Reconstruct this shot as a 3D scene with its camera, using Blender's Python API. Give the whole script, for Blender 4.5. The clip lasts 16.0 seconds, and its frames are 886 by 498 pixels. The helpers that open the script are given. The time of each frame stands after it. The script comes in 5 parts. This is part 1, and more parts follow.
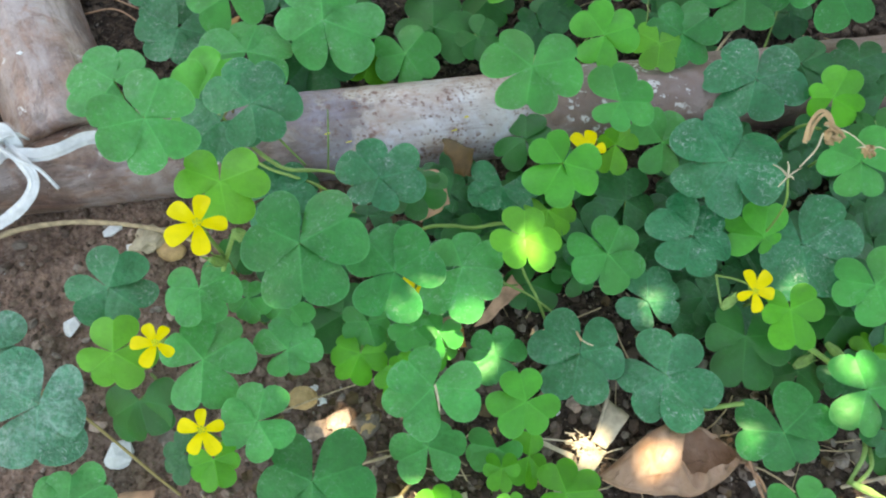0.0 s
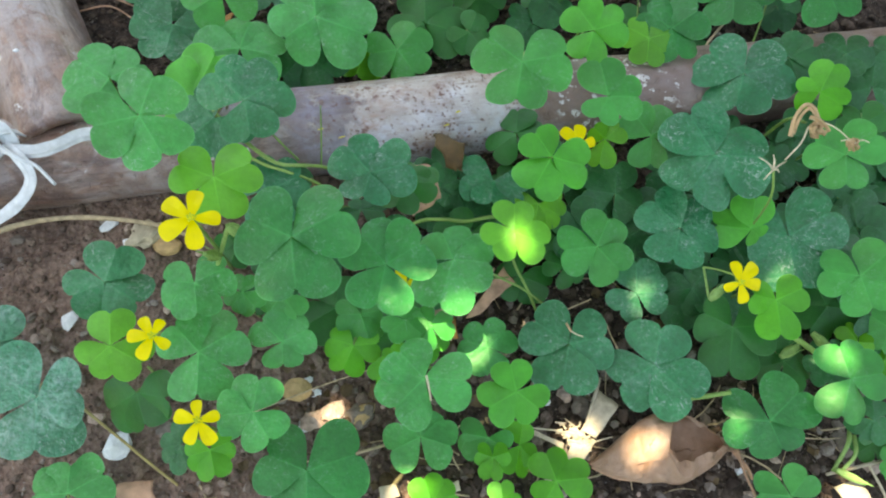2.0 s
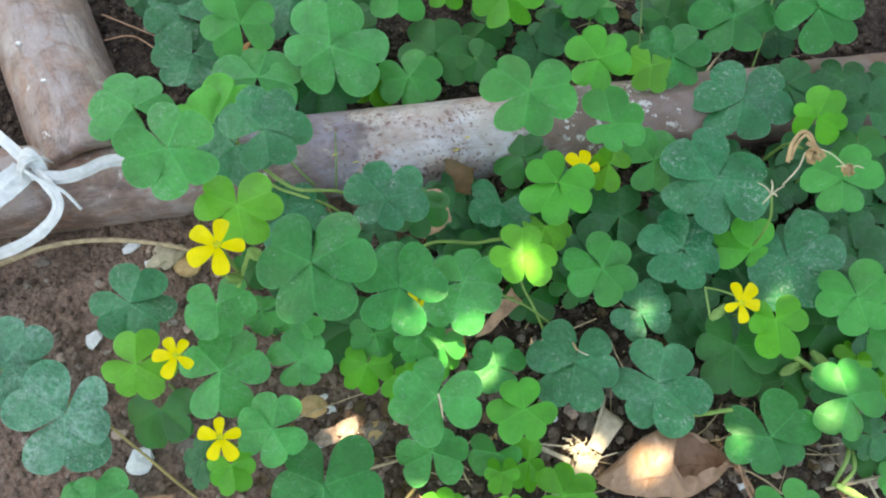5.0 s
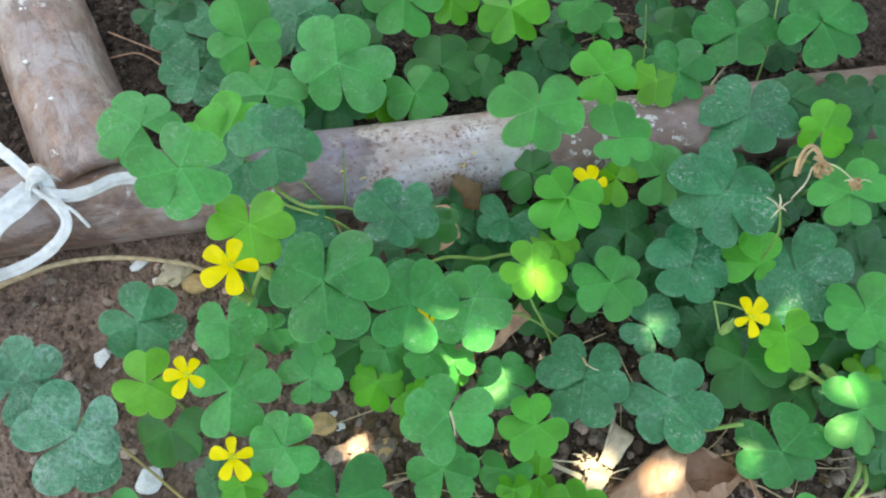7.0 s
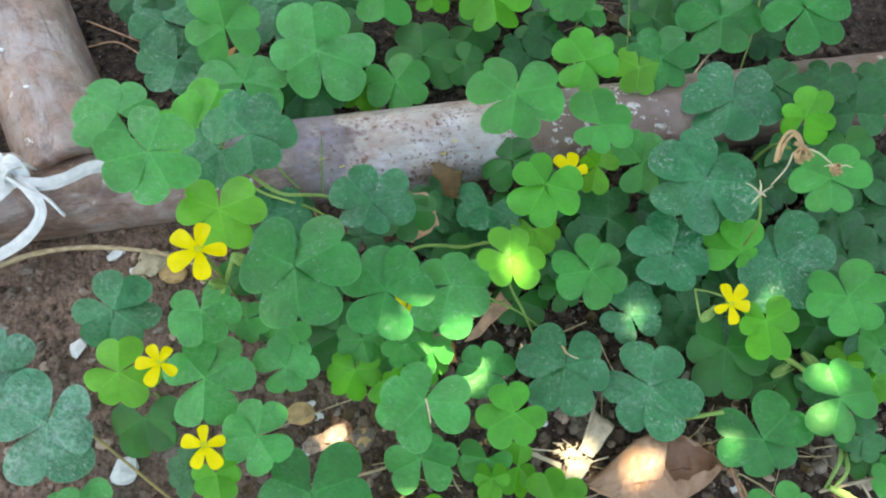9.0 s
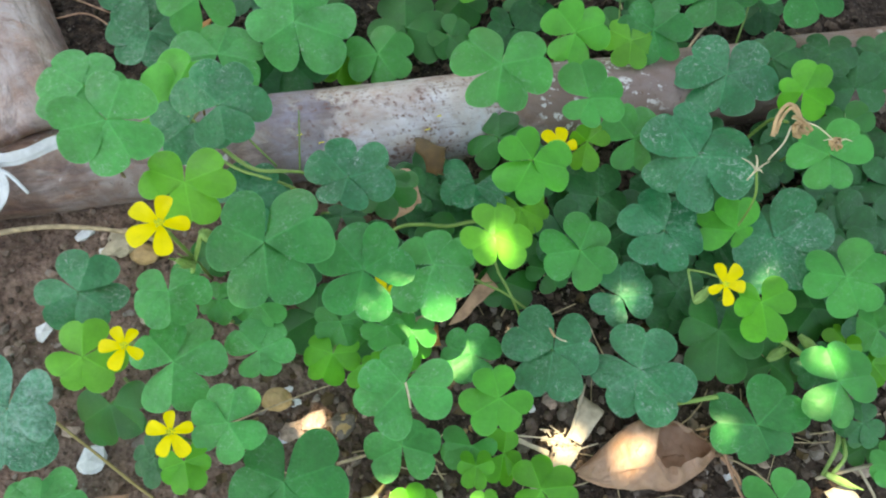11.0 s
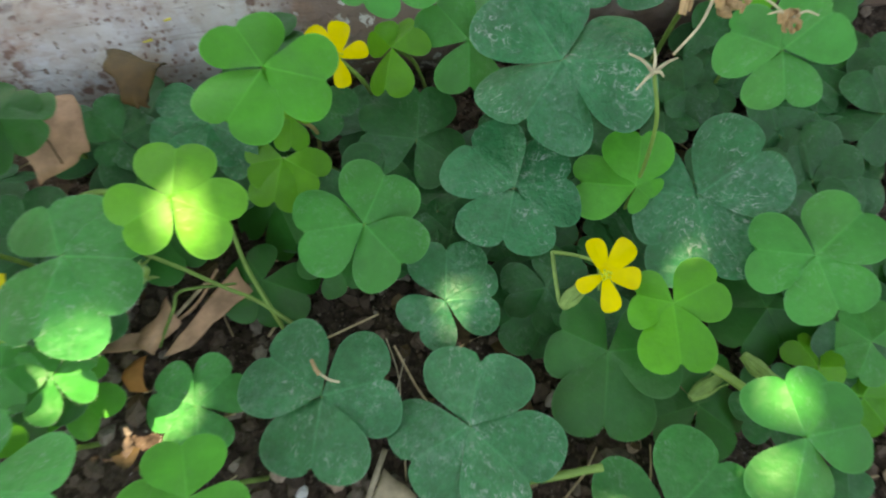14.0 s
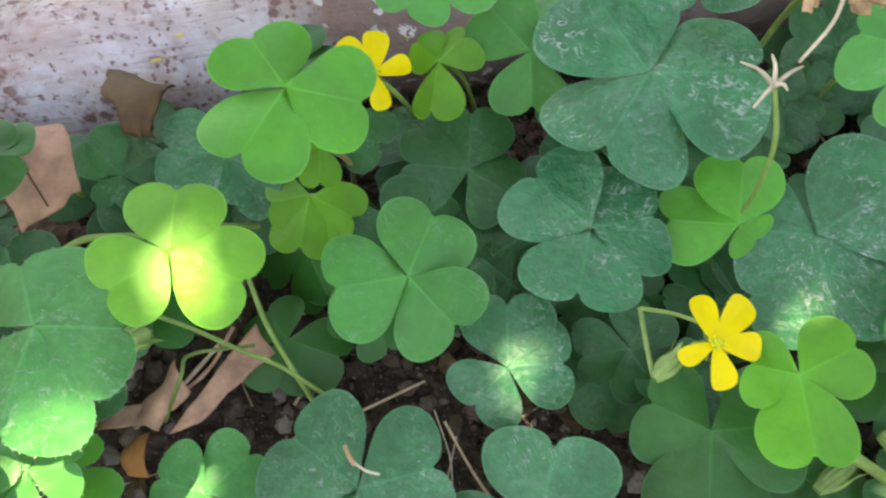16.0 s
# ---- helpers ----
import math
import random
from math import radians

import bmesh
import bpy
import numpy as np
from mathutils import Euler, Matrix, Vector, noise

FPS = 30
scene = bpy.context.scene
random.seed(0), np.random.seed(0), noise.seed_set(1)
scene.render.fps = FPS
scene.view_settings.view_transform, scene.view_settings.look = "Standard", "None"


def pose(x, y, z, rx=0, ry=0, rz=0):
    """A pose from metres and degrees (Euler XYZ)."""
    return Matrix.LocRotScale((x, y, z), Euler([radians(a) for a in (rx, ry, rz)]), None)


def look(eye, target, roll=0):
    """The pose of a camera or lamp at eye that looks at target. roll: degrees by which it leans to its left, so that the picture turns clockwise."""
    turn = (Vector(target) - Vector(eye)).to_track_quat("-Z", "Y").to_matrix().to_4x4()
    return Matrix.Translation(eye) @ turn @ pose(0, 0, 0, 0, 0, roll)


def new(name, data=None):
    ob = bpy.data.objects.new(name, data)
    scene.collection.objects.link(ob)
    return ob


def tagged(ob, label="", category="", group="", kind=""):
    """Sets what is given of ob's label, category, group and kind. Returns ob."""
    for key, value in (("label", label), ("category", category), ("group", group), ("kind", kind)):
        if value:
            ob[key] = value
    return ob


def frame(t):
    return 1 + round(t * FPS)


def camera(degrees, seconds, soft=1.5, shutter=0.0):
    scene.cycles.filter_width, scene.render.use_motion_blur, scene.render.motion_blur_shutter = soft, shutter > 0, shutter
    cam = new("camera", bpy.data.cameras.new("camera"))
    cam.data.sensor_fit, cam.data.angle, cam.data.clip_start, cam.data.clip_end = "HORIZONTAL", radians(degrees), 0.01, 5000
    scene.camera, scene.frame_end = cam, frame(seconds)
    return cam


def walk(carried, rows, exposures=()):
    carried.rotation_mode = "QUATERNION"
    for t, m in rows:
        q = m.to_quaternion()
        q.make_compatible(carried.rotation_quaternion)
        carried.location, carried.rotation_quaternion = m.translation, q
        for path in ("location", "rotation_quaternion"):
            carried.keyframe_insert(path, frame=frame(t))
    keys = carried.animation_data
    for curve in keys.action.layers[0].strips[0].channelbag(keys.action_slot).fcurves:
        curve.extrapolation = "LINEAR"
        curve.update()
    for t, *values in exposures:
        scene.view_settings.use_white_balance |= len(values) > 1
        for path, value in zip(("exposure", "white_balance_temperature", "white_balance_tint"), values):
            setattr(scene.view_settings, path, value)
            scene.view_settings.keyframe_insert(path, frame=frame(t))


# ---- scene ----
cam = camera(63.8, 16.0, 2.1, 0.5)
PATH = [
    (0, 0.00005, 0.00000, 0.15299, 24.005, -4.001, -0.001),
    (0.5, -0.00007, -0.00022, 0.15371, 23.662, -4.755, -0.315),
    (1, 0.00044, -0.00025, 0.15371, 23.415, -5.196, -0.383),
    (1.5, 0.00112, -0.00080, 0.15517, 23.317, -4.619, -0.182),
    (2, 0.00137, -0.00103, 0.15520, 23.521, -3.995, -0.290),
    (2.5, 0.00095, -0.00047, 0.15446, 23.734, -3.743, -0.436),
    (3, 0.00129, -0.00105, 0.15559, 24.223, -3.078, 0.011),
    (5.5, -0.00054, -0.00148, 0.16261, 24.675, -3.807, -0.330),
    (6, -0.00127, -0.00117, 0.16345, 24.995, -3.920, -0.517),
    (6.5, -0.00340, -0.00052, 0.16260, 25.249, -3.877, -0.463),
    (7, -0.00285, -0.00019, 0.16183, 25.300, -3.627, -0.610),
    (7.5, -0.00138, -0.00004, 0.16036, 25.217, -3.627, -0.588),
    (8, 0.00174, -0.00099, 0.16019, 25.260, -3.708, -0.627),
    (8.5, 0.00189, -0.00120, 0.16049, 25.165, -3.730, -0.832),
    (9, 0.00156, -0.00174, 0.15984, 25.175, -3.711, -0.836),
    (11.5, 0.00720, -0.00048, 0.14649, 24.197, -4.347, -1.269),
    (12, 0.01808, 0.00099, 0.13554, 23.999, -4.603, -1.838),
    (12.5, 0.02291, 0.00094, 0.12503, 23.579, -5.335, -1.001),
    (13, 0.02991, 0.00433, 0.11823, 23.614, -5.433, -1.898),
    (13.5, 0.04002, 0.01257, 0.11254, 23.619, -5.231, -2.850),
    (14, 0.04618, 0.02127, 0.09764, 24.085, -4.279, -3.100),
    (14.5, 0.05000, 0.02751, 0.08725, 24.378, -3.880, -2.833),
    (15, 0.04833, 0.03013, 0.08640, 24.836, -3.202, -2.909),
    (15.5, 0.04773, 0.03008, 0.08483, 25.144, -2.278, -2.790),
    (16, 0.04473, 0.03173, 0.08408, 25.501, -1.758, -2.405),
]
SUN = 4.6
LIGHT = [(0, 2.13, 9200, 4), (1, 2.13, 9200, 4), (2, 2.05, 9200, 4), (3, 2.05, 9200, 4), (5.5, 2.12, 9200, 4), (9, 2.14, 9200, 4), (11.5, 2.13, 9500, 4), (12, 2.07, 9500, 4), (13, 1.97, 9700, 4), (13.5, 1.92, 10450, 4), (14, 1.77, 10750, 4), (14.5, 1.70, 10950, 4), (15, 1.93, 10550, 6), (15.5, 2.16, 9650, 21), (16, 2.25, 9450, 22)]
walk(cam, [(t, pose(x, y, z, rx, ry, rz)) for t, x, y, z, rx, ry, rz in PATH], LIGHT)

# ---- sky and sun ----
TO_SUN = Vector((-0.20, 0.12, 0.97)).normalized()
world = bpy.data.worlds.new("world")
scene.world = world
world.use_nodes = True
wn = world.node_tree
sky = wn.nodes.new("ShaderNodeTexSky")
sky.sky_type, sky.sun_disc = "NISHITA", False
sky.sun_elevation, sky.sun_rotation = math.asin(TO_SUN.z), math.atan2(TO_SUN.x, TO_SUN.y)
wn.links.new(sky.outputs[0], wn.nodes["Background"].inputs[0])
wn.nodes["Background"].inputs[1].default_value = 0.15
sun = new("sun", bpy.data.lights.new("sun", "SUN"))
sun.data.energy, sun.data.angle, sun.data.color = SUN, radians(0.42), (1.0, 0.95, 0.86)
sun.matrix_world = look(TO_SUN * 30, (0, 0, 0))


# ---- materials ----
class Shader:
    """A small helper around one node material."""

    def __init__(self, name, rough=0.5, spec=0.5):
        self.m = bpy.data.materials.new(name)
        self.m.use_nodes = True
        self.t = self.m.node_tree
        self.b = self.t.nodes["Principled BSDF"]
        self.b.inputs["Roughness"].default_value = rough
        self.b.inputs["Specular IOR Level"].default_value = spec
        self.co = self.t.nodes.new("ShaderNodeTexCoord")

    def put(self, socket, value):
        if isinstance(value, bpy.types.NodeSocket):
            self.t.links.new(value, socket)
        elif isinstance(value, (tuple, list)):
            socket.default_value = (*value, 1.0)[:4] if len(value) == 3 and socket.type == "RGBA" else value
        else:
            socket.default_value = value

    def noise(self, scale, detail=4.0, rough=0.55, warp=0.0, space="Object", stretch=None):
        n = self.t.nodes.new("ShaderNodeTexNoise")
        n.inputs["Scale"].default_value, n.inputs["Detail"].default_value = scale, detail
        n.inputs["Roughness"].default_value, n.inputs["Distortion"].default_value = rough, warp
        vec = self.co.outputs[space]
        if stretch:
            mp = self.t.nodes.new("ShaderNodeMapping")
            mp.inputs["Scale"].default_value = stretch
            self.t.links.new(vec, mp.inputs[0])
            vec = mp.outputs[0]
        self.t.links.new(vec, n.inputs["Vector"])
        return n.outputs[0]

    def cells(self, scale, feature="F1", space="Object"):
        n = self.t.nodes.new("ShaderNodeTexVoronoi")
        n.feature = feature
        n.inputs["Scale"].default_value = scale
        self.t.links.new(self.co.outputs[space], n.inputs["Vector"])
        return n.outputs["Distance"]

    def span(self, value, lo, hi, a=0.0, b=1.0):
        n = self.t.nodes.new("ShaderNodeMapRange")
        self.put(n.inputs[0], value)
        for k, v in enumerate((lo, hi, a, b)):
            n.inputs[k + 1].default_value = v
        return n.outputs[0]

    def math(self, op, a, b=0.0):
        n = self.t.nodes.new("ShaderNodeMath")
        n.operation = op
        self.put(n.inputs[0], a)
        self.put(n.inputs[1], b)
        return n.outputs[0]

    def mix(self, fac, a, b):
        n = self.t.nodes.new("ShaderNodeMix")
        n.data_type = "RGBA"
        self.put(n.inputs[0], fac)
        self.put(n.inputs[6], a)
        self.put(n.inputs[7], b)
        return n.outputs[2]

    def uv(self):
        n = self.t.nodes.new("ShaderNodeSeparateXYZ")
        self.t.links.new(self.co.outputs["UV"], n.inputs[0])
        return n.outputs[0], n.outputs[1]

    def random(self):
        return self.t.nodes.new("ShaderNodeObjectInfo").outputs["Random"]

    def island(self):
        return self.t.nodes.new("ShaderNodeNewGeometry").outputs["Random Per Island"]

    def colour(self, c):
        self.put(self.b.inputs["Base Color"], c)
        return self

    def relief(self, height, strength=0.4, depth=0.0005):
        n = self.t.nodes.new("ShaderNodeBump")
        n.inputs["Strength"].default_value, n.inputs["Distance"].default_value = strength, depth
        self.put(n.inputs["Height"], height)
        self.t.links.new(n.outputs[0], self.b.inputs["Normal"])
        return self

    def glow_through(self, colour, share):
        """Mixes in light that passes through a thin sheet."""
        tr = self.t.nodes.new("ShaderNodeBsdfTranslucent")
        self.put(tr.inputs[0], colour)
        mx = self.t.nodes.new("ShaderNodeMixShader")
        mx.inputs[0].default_value = share
        self.t.links.new(self.b.outputs[0], mx.inputs[1])
        self.t.links.new(tr.outputs[0], mx.inputs[2])
        self.t.links.new(mx.outputs[0], self.t.nodes["Material Output"].inputs[0])
        return self


def leaf_material(name, base, through_colour, share=0.28, streaks=0.0, powder=0.0, rough=0.48, spec=0.52, bumps=0.35, veins=0.055):
    s = Shader(name, rough, spec)
    u, v = s.uv()
    broad = s.span(s.noise(120, 4, 0.6), 0.3, 0.7, 0.66, 1.34)
    fine = s.span(s.noise(1000, 4, 0.65), 0.3, 0.7, 1 - 0.3 * bumps, 1 + 0.3 * bumps)
    each = s.span(s.random(), 0, 1, 0.84, 1.12)
    tone = s.math("MULTIPLY", s.math("MULTIPLY", broad, fine), each)
    c = s.mix(s.span(tone, 0.65, 1.35), tuple(0.70 * k for k in base), tuple(1.30 * k for k in base))
    away = s.math("ABSOLUTE", v)
    fan = s.math("ADD", s.math("ARCTAN2", away, s.math("ADD", u, 0.06)), s.math("MULTIPLY", s.noise(330, 3), 0.10))
    side = s.math("ABSOLUTE", s.math("SINE", s.math("MULTIPLY", fan, 11.0)))
    vein = s.math("MULTIPLY", s.span(side, 0.0, 0.22, veins, 0.0), s.span(u, 0.15, 0.95, 1.0, 0.1))
    mid = s.math("MULTIPLY", s.span(away, 0.004, 0.030, 0.5, 0.0), s.span(u, 0.2, 1.0, 1.0, 0.35))
    c = s.mix(s.math("MAXIMUM", vein, mid), c, tuple(min(1.0, 1.7 * k + 0.02) for k in base))
    hem = s.t.nodes.new("ShaderNodeUVMap")
    hem.uv_map = "Edge"
    out = s.t.nodes.new("ShaderNodeSeparateXYZ")
    s.t.links.new(hem.outputs[0], out.inputs[0])
    c = s.mix(s.span(out.outputs[0], 0.95, 1.0, 0.0, 0.5), c, tuple(min(1.0, 1.5 * k + 0.05) for k in base))
    heart = s.span(u, 0.0, 0.14, 0.5, 0.0)
    c = s.mix(heart, c, tuple(min(1.0, 1.5 * k + 0.04) for k in base))
    if streaks:
        ray = s.t.nodes.new("ShaderNodeCombineXYZ")
        s.put(ray.inputs[0], s.math("MULTIPLY", s.math("MULTIPLY", fan, 6.5), s.span(v, -0.01, 0.01, -1.0, 1.0)))
        s.put(ray.inputs[1], s.math("MULTIPLY", u, 2.6))
        s.put(ray.inputs[2], s.math("MULTIPLY", s.random(), 60.0))
        radial = s.t.nodes.new("ShaderNodeTexNoise")
        radial.inputs["Scale"].default_value, radial.inputs["Detail"].default_value, radial.inputs["Distortion"].default_value = 1.6, 2.0, 0.9
        s.t.links.new(ray.outputs[0], radial.inputs["Vector"])
        rays = s.span(s.math("ABSOLUTE", s.math("SUBTRACT", radial.outputs[0], 0.5)), 0.004, 0.020, 1.0, 0.0)
        where = s.span(s.noise(140, 3), 0.44, 0.64)
        lines = s.span(s.math("ABSOLUTE", s.math("SUBTRACT", s.noise(520, 2, 0.5, 0.5), 0.5)), 0.004, 0.018, 0.8, 0.0)
        breaks = s.span(s.noise(900, 2), 0.44, 0.60)
        specks = s.math("MULTIPLY", s.span(s.noise(1900, 3), 0.60, 0.70), s.span(s.noise(160, 2), 0.45, 0.6))
        marks = s.math("MULTIPLY", s.math("MULTIPLY", s.math("MAXIMUM", rays, lines), where), breaks)
        f = s.math("MULTIPLY", s.math("MAXIMUM", marks, s.math("MULTIPLY", specks, 0.35)), 0.95 * streaks)
        c = s.mix(f, c, tuple(0.5 * k + 0.36 for k in base))
    if powder:
        grain = s.math("MULTIPLY", s.span(s.noise(800, 5, 0.7), 0.42, 0.62), s.span(s.noise(100, 2), 0.42, 0.64))
        c = s.mix(s.math("MULTIPLY", grain, powder), c, (0.42, 0.58, 0.51))
    s.colour(c)
    s.relief(s.math("ADD", s.math("ADD", s.noise(700, 4), s.noise(220, 3)), s.math("MULTIPLY", vein, 0.5)), bumps, 0.0006)
    return s.glow_through(through_colour, share).m


LEAF = {
    "G": leaf_material("leaf_green", (0.024, 0.262, 0.040), (0.17, 0.44, 0.09), 0.25, 0.42),
    "H": leaf_material("leaf_green_light", (0.036, 0.315, 0.066), (0.17, 0.44, 0.09), 0.25, 0.85, 0.08, 0.48, 0.5, 0.6),
    "Y": leaf_material("leaf_yellow_green", (0.056, 0.345, 0.012), (0.16, 0.55, 0.02), 0.30, 0.06),
    "V": leaf_material("leaf_fresh", (0.100, 0.410, 0.026), (0.24, 0.50, 0.08), 0.28),
    "K": leaf_material("leaf_olive", (0.078, 0.325, 0.012), (0.20, 0.50, 0.01), 0.35),
    "L": leaf_material("leaf_clear_green", (0.048, 0.362, 0.030), (0.14, 0.50, 0.03), 0.28, 0.10),
    # D: dark blue-green leaf, darkened further for the shade on low leaves
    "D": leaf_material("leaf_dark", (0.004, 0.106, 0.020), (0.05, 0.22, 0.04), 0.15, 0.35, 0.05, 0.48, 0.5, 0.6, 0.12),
    "M": leaf_material("leaf_scratched", (0.004, 0.150, 0.048), (0.05, 0.22, 0.05), 0.15, 1.05, 0.12, 0.42, 0.55, 0.8, 0.16),
    "S": leaf_material("leaf_smooth_dark", (0.008, 0.190, 0.032), (0.07, 0.30, 0.04), 0.18, 0.50, 0.03, 0.48, 0.5, 0.55, 0.09),
    # E: green leaf with the shade put into its base colour
    "E": leaf_material("leaf_shade_tone", (0.006, 0.128, 0.014), (0.08, 0.32, 0.03), 0.22, 0.1),
    "B": leaf_material("leaf_dull_blue", (0.016, 0.172, 0.058), (0.06, 0.26, 0.06), 0.16, 0.85, 0.14, 0.45, 0.5, 0.8, 0.10),
    "P": leaf_material("leaf_powdery", (0.050, 0.220, 0.118), (0.07, 0.28, 0.06), 0.15, 1.0, 0.55, 0.48, 0.5, 1.3),
    "W": leaf_material("leaf_pale", (0.090, 0.300, 0.110), (0.14, 0.42, 0.06), 0.22, 0.2, 0.2),
}


def plain(name, base, rough=0.6, vary=0.25, scale=600, bump=0.3, through_colour=None, share=0.3):
    s = Shader(name, rough, 0.35)
    n = s.noise(scale, 5, 0.6)
    r = s.span(s.random(), 0, 1, -0.12, 0.12)
    s.colour(s.mix(s.span(s.math("ADD", n, r), 0.3, 0.7), tuple((1 - vary) * c for c in base), tuple(min(1, (1 + vary) * c) for c in base)))
    s.relief(n, bump, 0.0004)
    return s.glow_through(through_colour, share).m if through_colour else s.m


STALK = plain("leaf_stalk", (0.15, 0.26, 0.06), 0.5, 0.3, 250, 0.1)
RUNNER = plain("runner_stalk", (0.22, 0.34, 0.09), 0.45, 0.2, 250, 0.1)
STALK_RED = plain("reddish_stalk", (0.26, 0.20, 0.08), 0.5, 0.3, 250, 0.1)
PETAL = plain("petal_yellow", (0.86, 0.70, 0.002), 0.5, 0.06, 900, 0.1, (0.9, 0.72, 0.0), 0.3)
SEPAL_YELLOW = plain("dried_yellow_petal", (0.75, 0.62, 0.10), 0.6, 0.15, 900, 0.2)
HAIR = plain("leaf_hair", (0.42, 0.58, 0.42), 0.5, 0.1, 900, 0.0)
HUSK = plain("dried_petal", (0.56, 0.37, 0.20), 0.7, 0.35, 700, 0.5, (0.5, 0.32, 0.15), 0.3)
HEART = plain("flower_heart", (0.50, 0.55, 0.03), 0.6, 0.2, 2000)
SEPAL = plain("sepal", (0.25, 0.40, 0.12), 0.6, 0.25, 900, 0.2, (0.3, 0.5, 0.1), 0.25)
STRAW = plain("straw", (0.42, 0.32, 0.20), 0.7, 0.35, 700, 0.5)
CALYX = plain("dry_calyx", (0.52, 0.45, 0.30), 0.7, 0.25, 500, 0.3)
PALE_STRAW = plain("pale_straw", (0.44, 0.37, 0.26), 0.7, 0.25, 500, 0.5)
TWINE = plain("white_plastic_string", (0.56, 0.57, 0.57), 0.4, 0.16, 500, 0.4)
WHITE_STONE = plain("white_stone", (0.70, 0.70, 0.70), 0.7, 0.12, 900, 0.6)
TAN_STONE = plain("tan_stone", (0.46, 0.30, 0.14), 0.6, 0.25, 500, 0.3)
PINK_STONE = plain("pink_stone", (0.42, 0.30, 0.235), 0.8, 0.35, 600, 0.9)
GREY_STONE = plain("grey_stone", (0.18, 0.142, 0.115), 0.8, 0.35, 600, 0.9)
BROWN_LEAF = plain("brown_leaf_scrap", (0.42, 0.24, 0.15), 0.7, 0.3, 400, 0.6)
AMBER_SCRAP = plain("amber_leaf_scrap", (0.085, 0.047, 0.014), 0.6, 0.4, 300, 0.6)
DARK_SCRAP = plain("dark_leaf_scrap", (0.085, 0.052, 0.022), 0.7, 0.4, 400, 0.6)
ORANGE_SCRAP = plain("orange_leaf_scrap", (0.40, 0.17, 0.05), 0.7, 0.3, 300, 0.5)
BARK = plain("bark", (0.16, 0.11, 0.08), 0.85, 0.5, 90, 1.0)


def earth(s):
    """Where the ground is darker (to the right, darkest behind the long pipe) or open garden, instead of the paler
    earth at the left.
    """
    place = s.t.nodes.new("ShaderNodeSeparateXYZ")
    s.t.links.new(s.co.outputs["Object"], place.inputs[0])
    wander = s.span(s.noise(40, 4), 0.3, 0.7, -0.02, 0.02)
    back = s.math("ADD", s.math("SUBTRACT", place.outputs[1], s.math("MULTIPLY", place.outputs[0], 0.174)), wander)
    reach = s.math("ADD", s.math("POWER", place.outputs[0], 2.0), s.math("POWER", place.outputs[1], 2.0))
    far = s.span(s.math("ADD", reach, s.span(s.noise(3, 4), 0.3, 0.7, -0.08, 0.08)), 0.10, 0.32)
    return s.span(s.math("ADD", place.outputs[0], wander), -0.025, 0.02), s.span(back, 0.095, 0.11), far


def soil_material(name, dry):
    s = Shader(name, 0.9, 0.2)
    clods, grit, patch = s.noise(420, 6, 0.7), s.cells(900), s.noise(45, 3)
    at_right, at_back, far = earth(s)
    c = s.mix(s.span(clods, 0.35, 0.68), (0.058 * dry, 0.036 * dry, 0.028 * dry), (0.185 * dry, 0.126 * dry, 0.098 * dry))
    c = s.mix(s.span(patch, 0.4, 0.65, 0.0, 0.5), c, (0.14 * dry, 0.09 * dry, 0.066 * dry))
    # dark colours the right part, black the part behind the long pipe
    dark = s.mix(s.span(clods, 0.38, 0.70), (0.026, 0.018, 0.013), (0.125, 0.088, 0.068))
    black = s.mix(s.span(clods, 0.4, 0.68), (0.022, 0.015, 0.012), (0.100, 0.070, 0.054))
    c = s.mix(at_back, s.mix(at_right, c, dark), black)
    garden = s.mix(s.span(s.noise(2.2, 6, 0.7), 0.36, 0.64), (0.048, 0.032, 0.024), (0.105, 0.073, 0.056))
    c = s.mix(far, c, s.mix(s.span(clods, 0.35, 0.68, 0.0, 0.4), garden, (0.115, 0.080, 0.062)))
    c = s.mix(s.span(s.noise(1900, 2), 0.66, 0.74), c, (0.36, 0.32, 0.28))
    s.colour(c)
    return s.relief(s.math("ADD", clods, grit), 0.8, 0.0012).m


def crumb_material():
    s = Shader("soil_crumbs", 0.9, 0.2)
    i = s.island()
    at_right, at_back = earth(s)[:2]
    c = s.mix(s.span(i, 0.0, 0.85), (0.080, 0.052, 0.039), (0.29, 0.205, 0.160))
    c = s.mix(s.math("MAXIMUM", s.math("MULTIPLY", at_right, 0.85), at_back), c, s.mix(s.span(i, 0.0, 0.85), (0.022, 0.015, 0.012), (0.125, 0.090, 0.070)))
    c = s.mix(s.span(i, 0.91, 0.99), c, (0.34, 0.29, 0.25))
    n = s.noise(1500, 4)
    s.colour(s.mix(s.span(n, 0.35, 0.7, 0.0, 0.35), c, (0.04, 0.028, 0.021)))
    return s.relief(n, 0.6, 0.0006).m


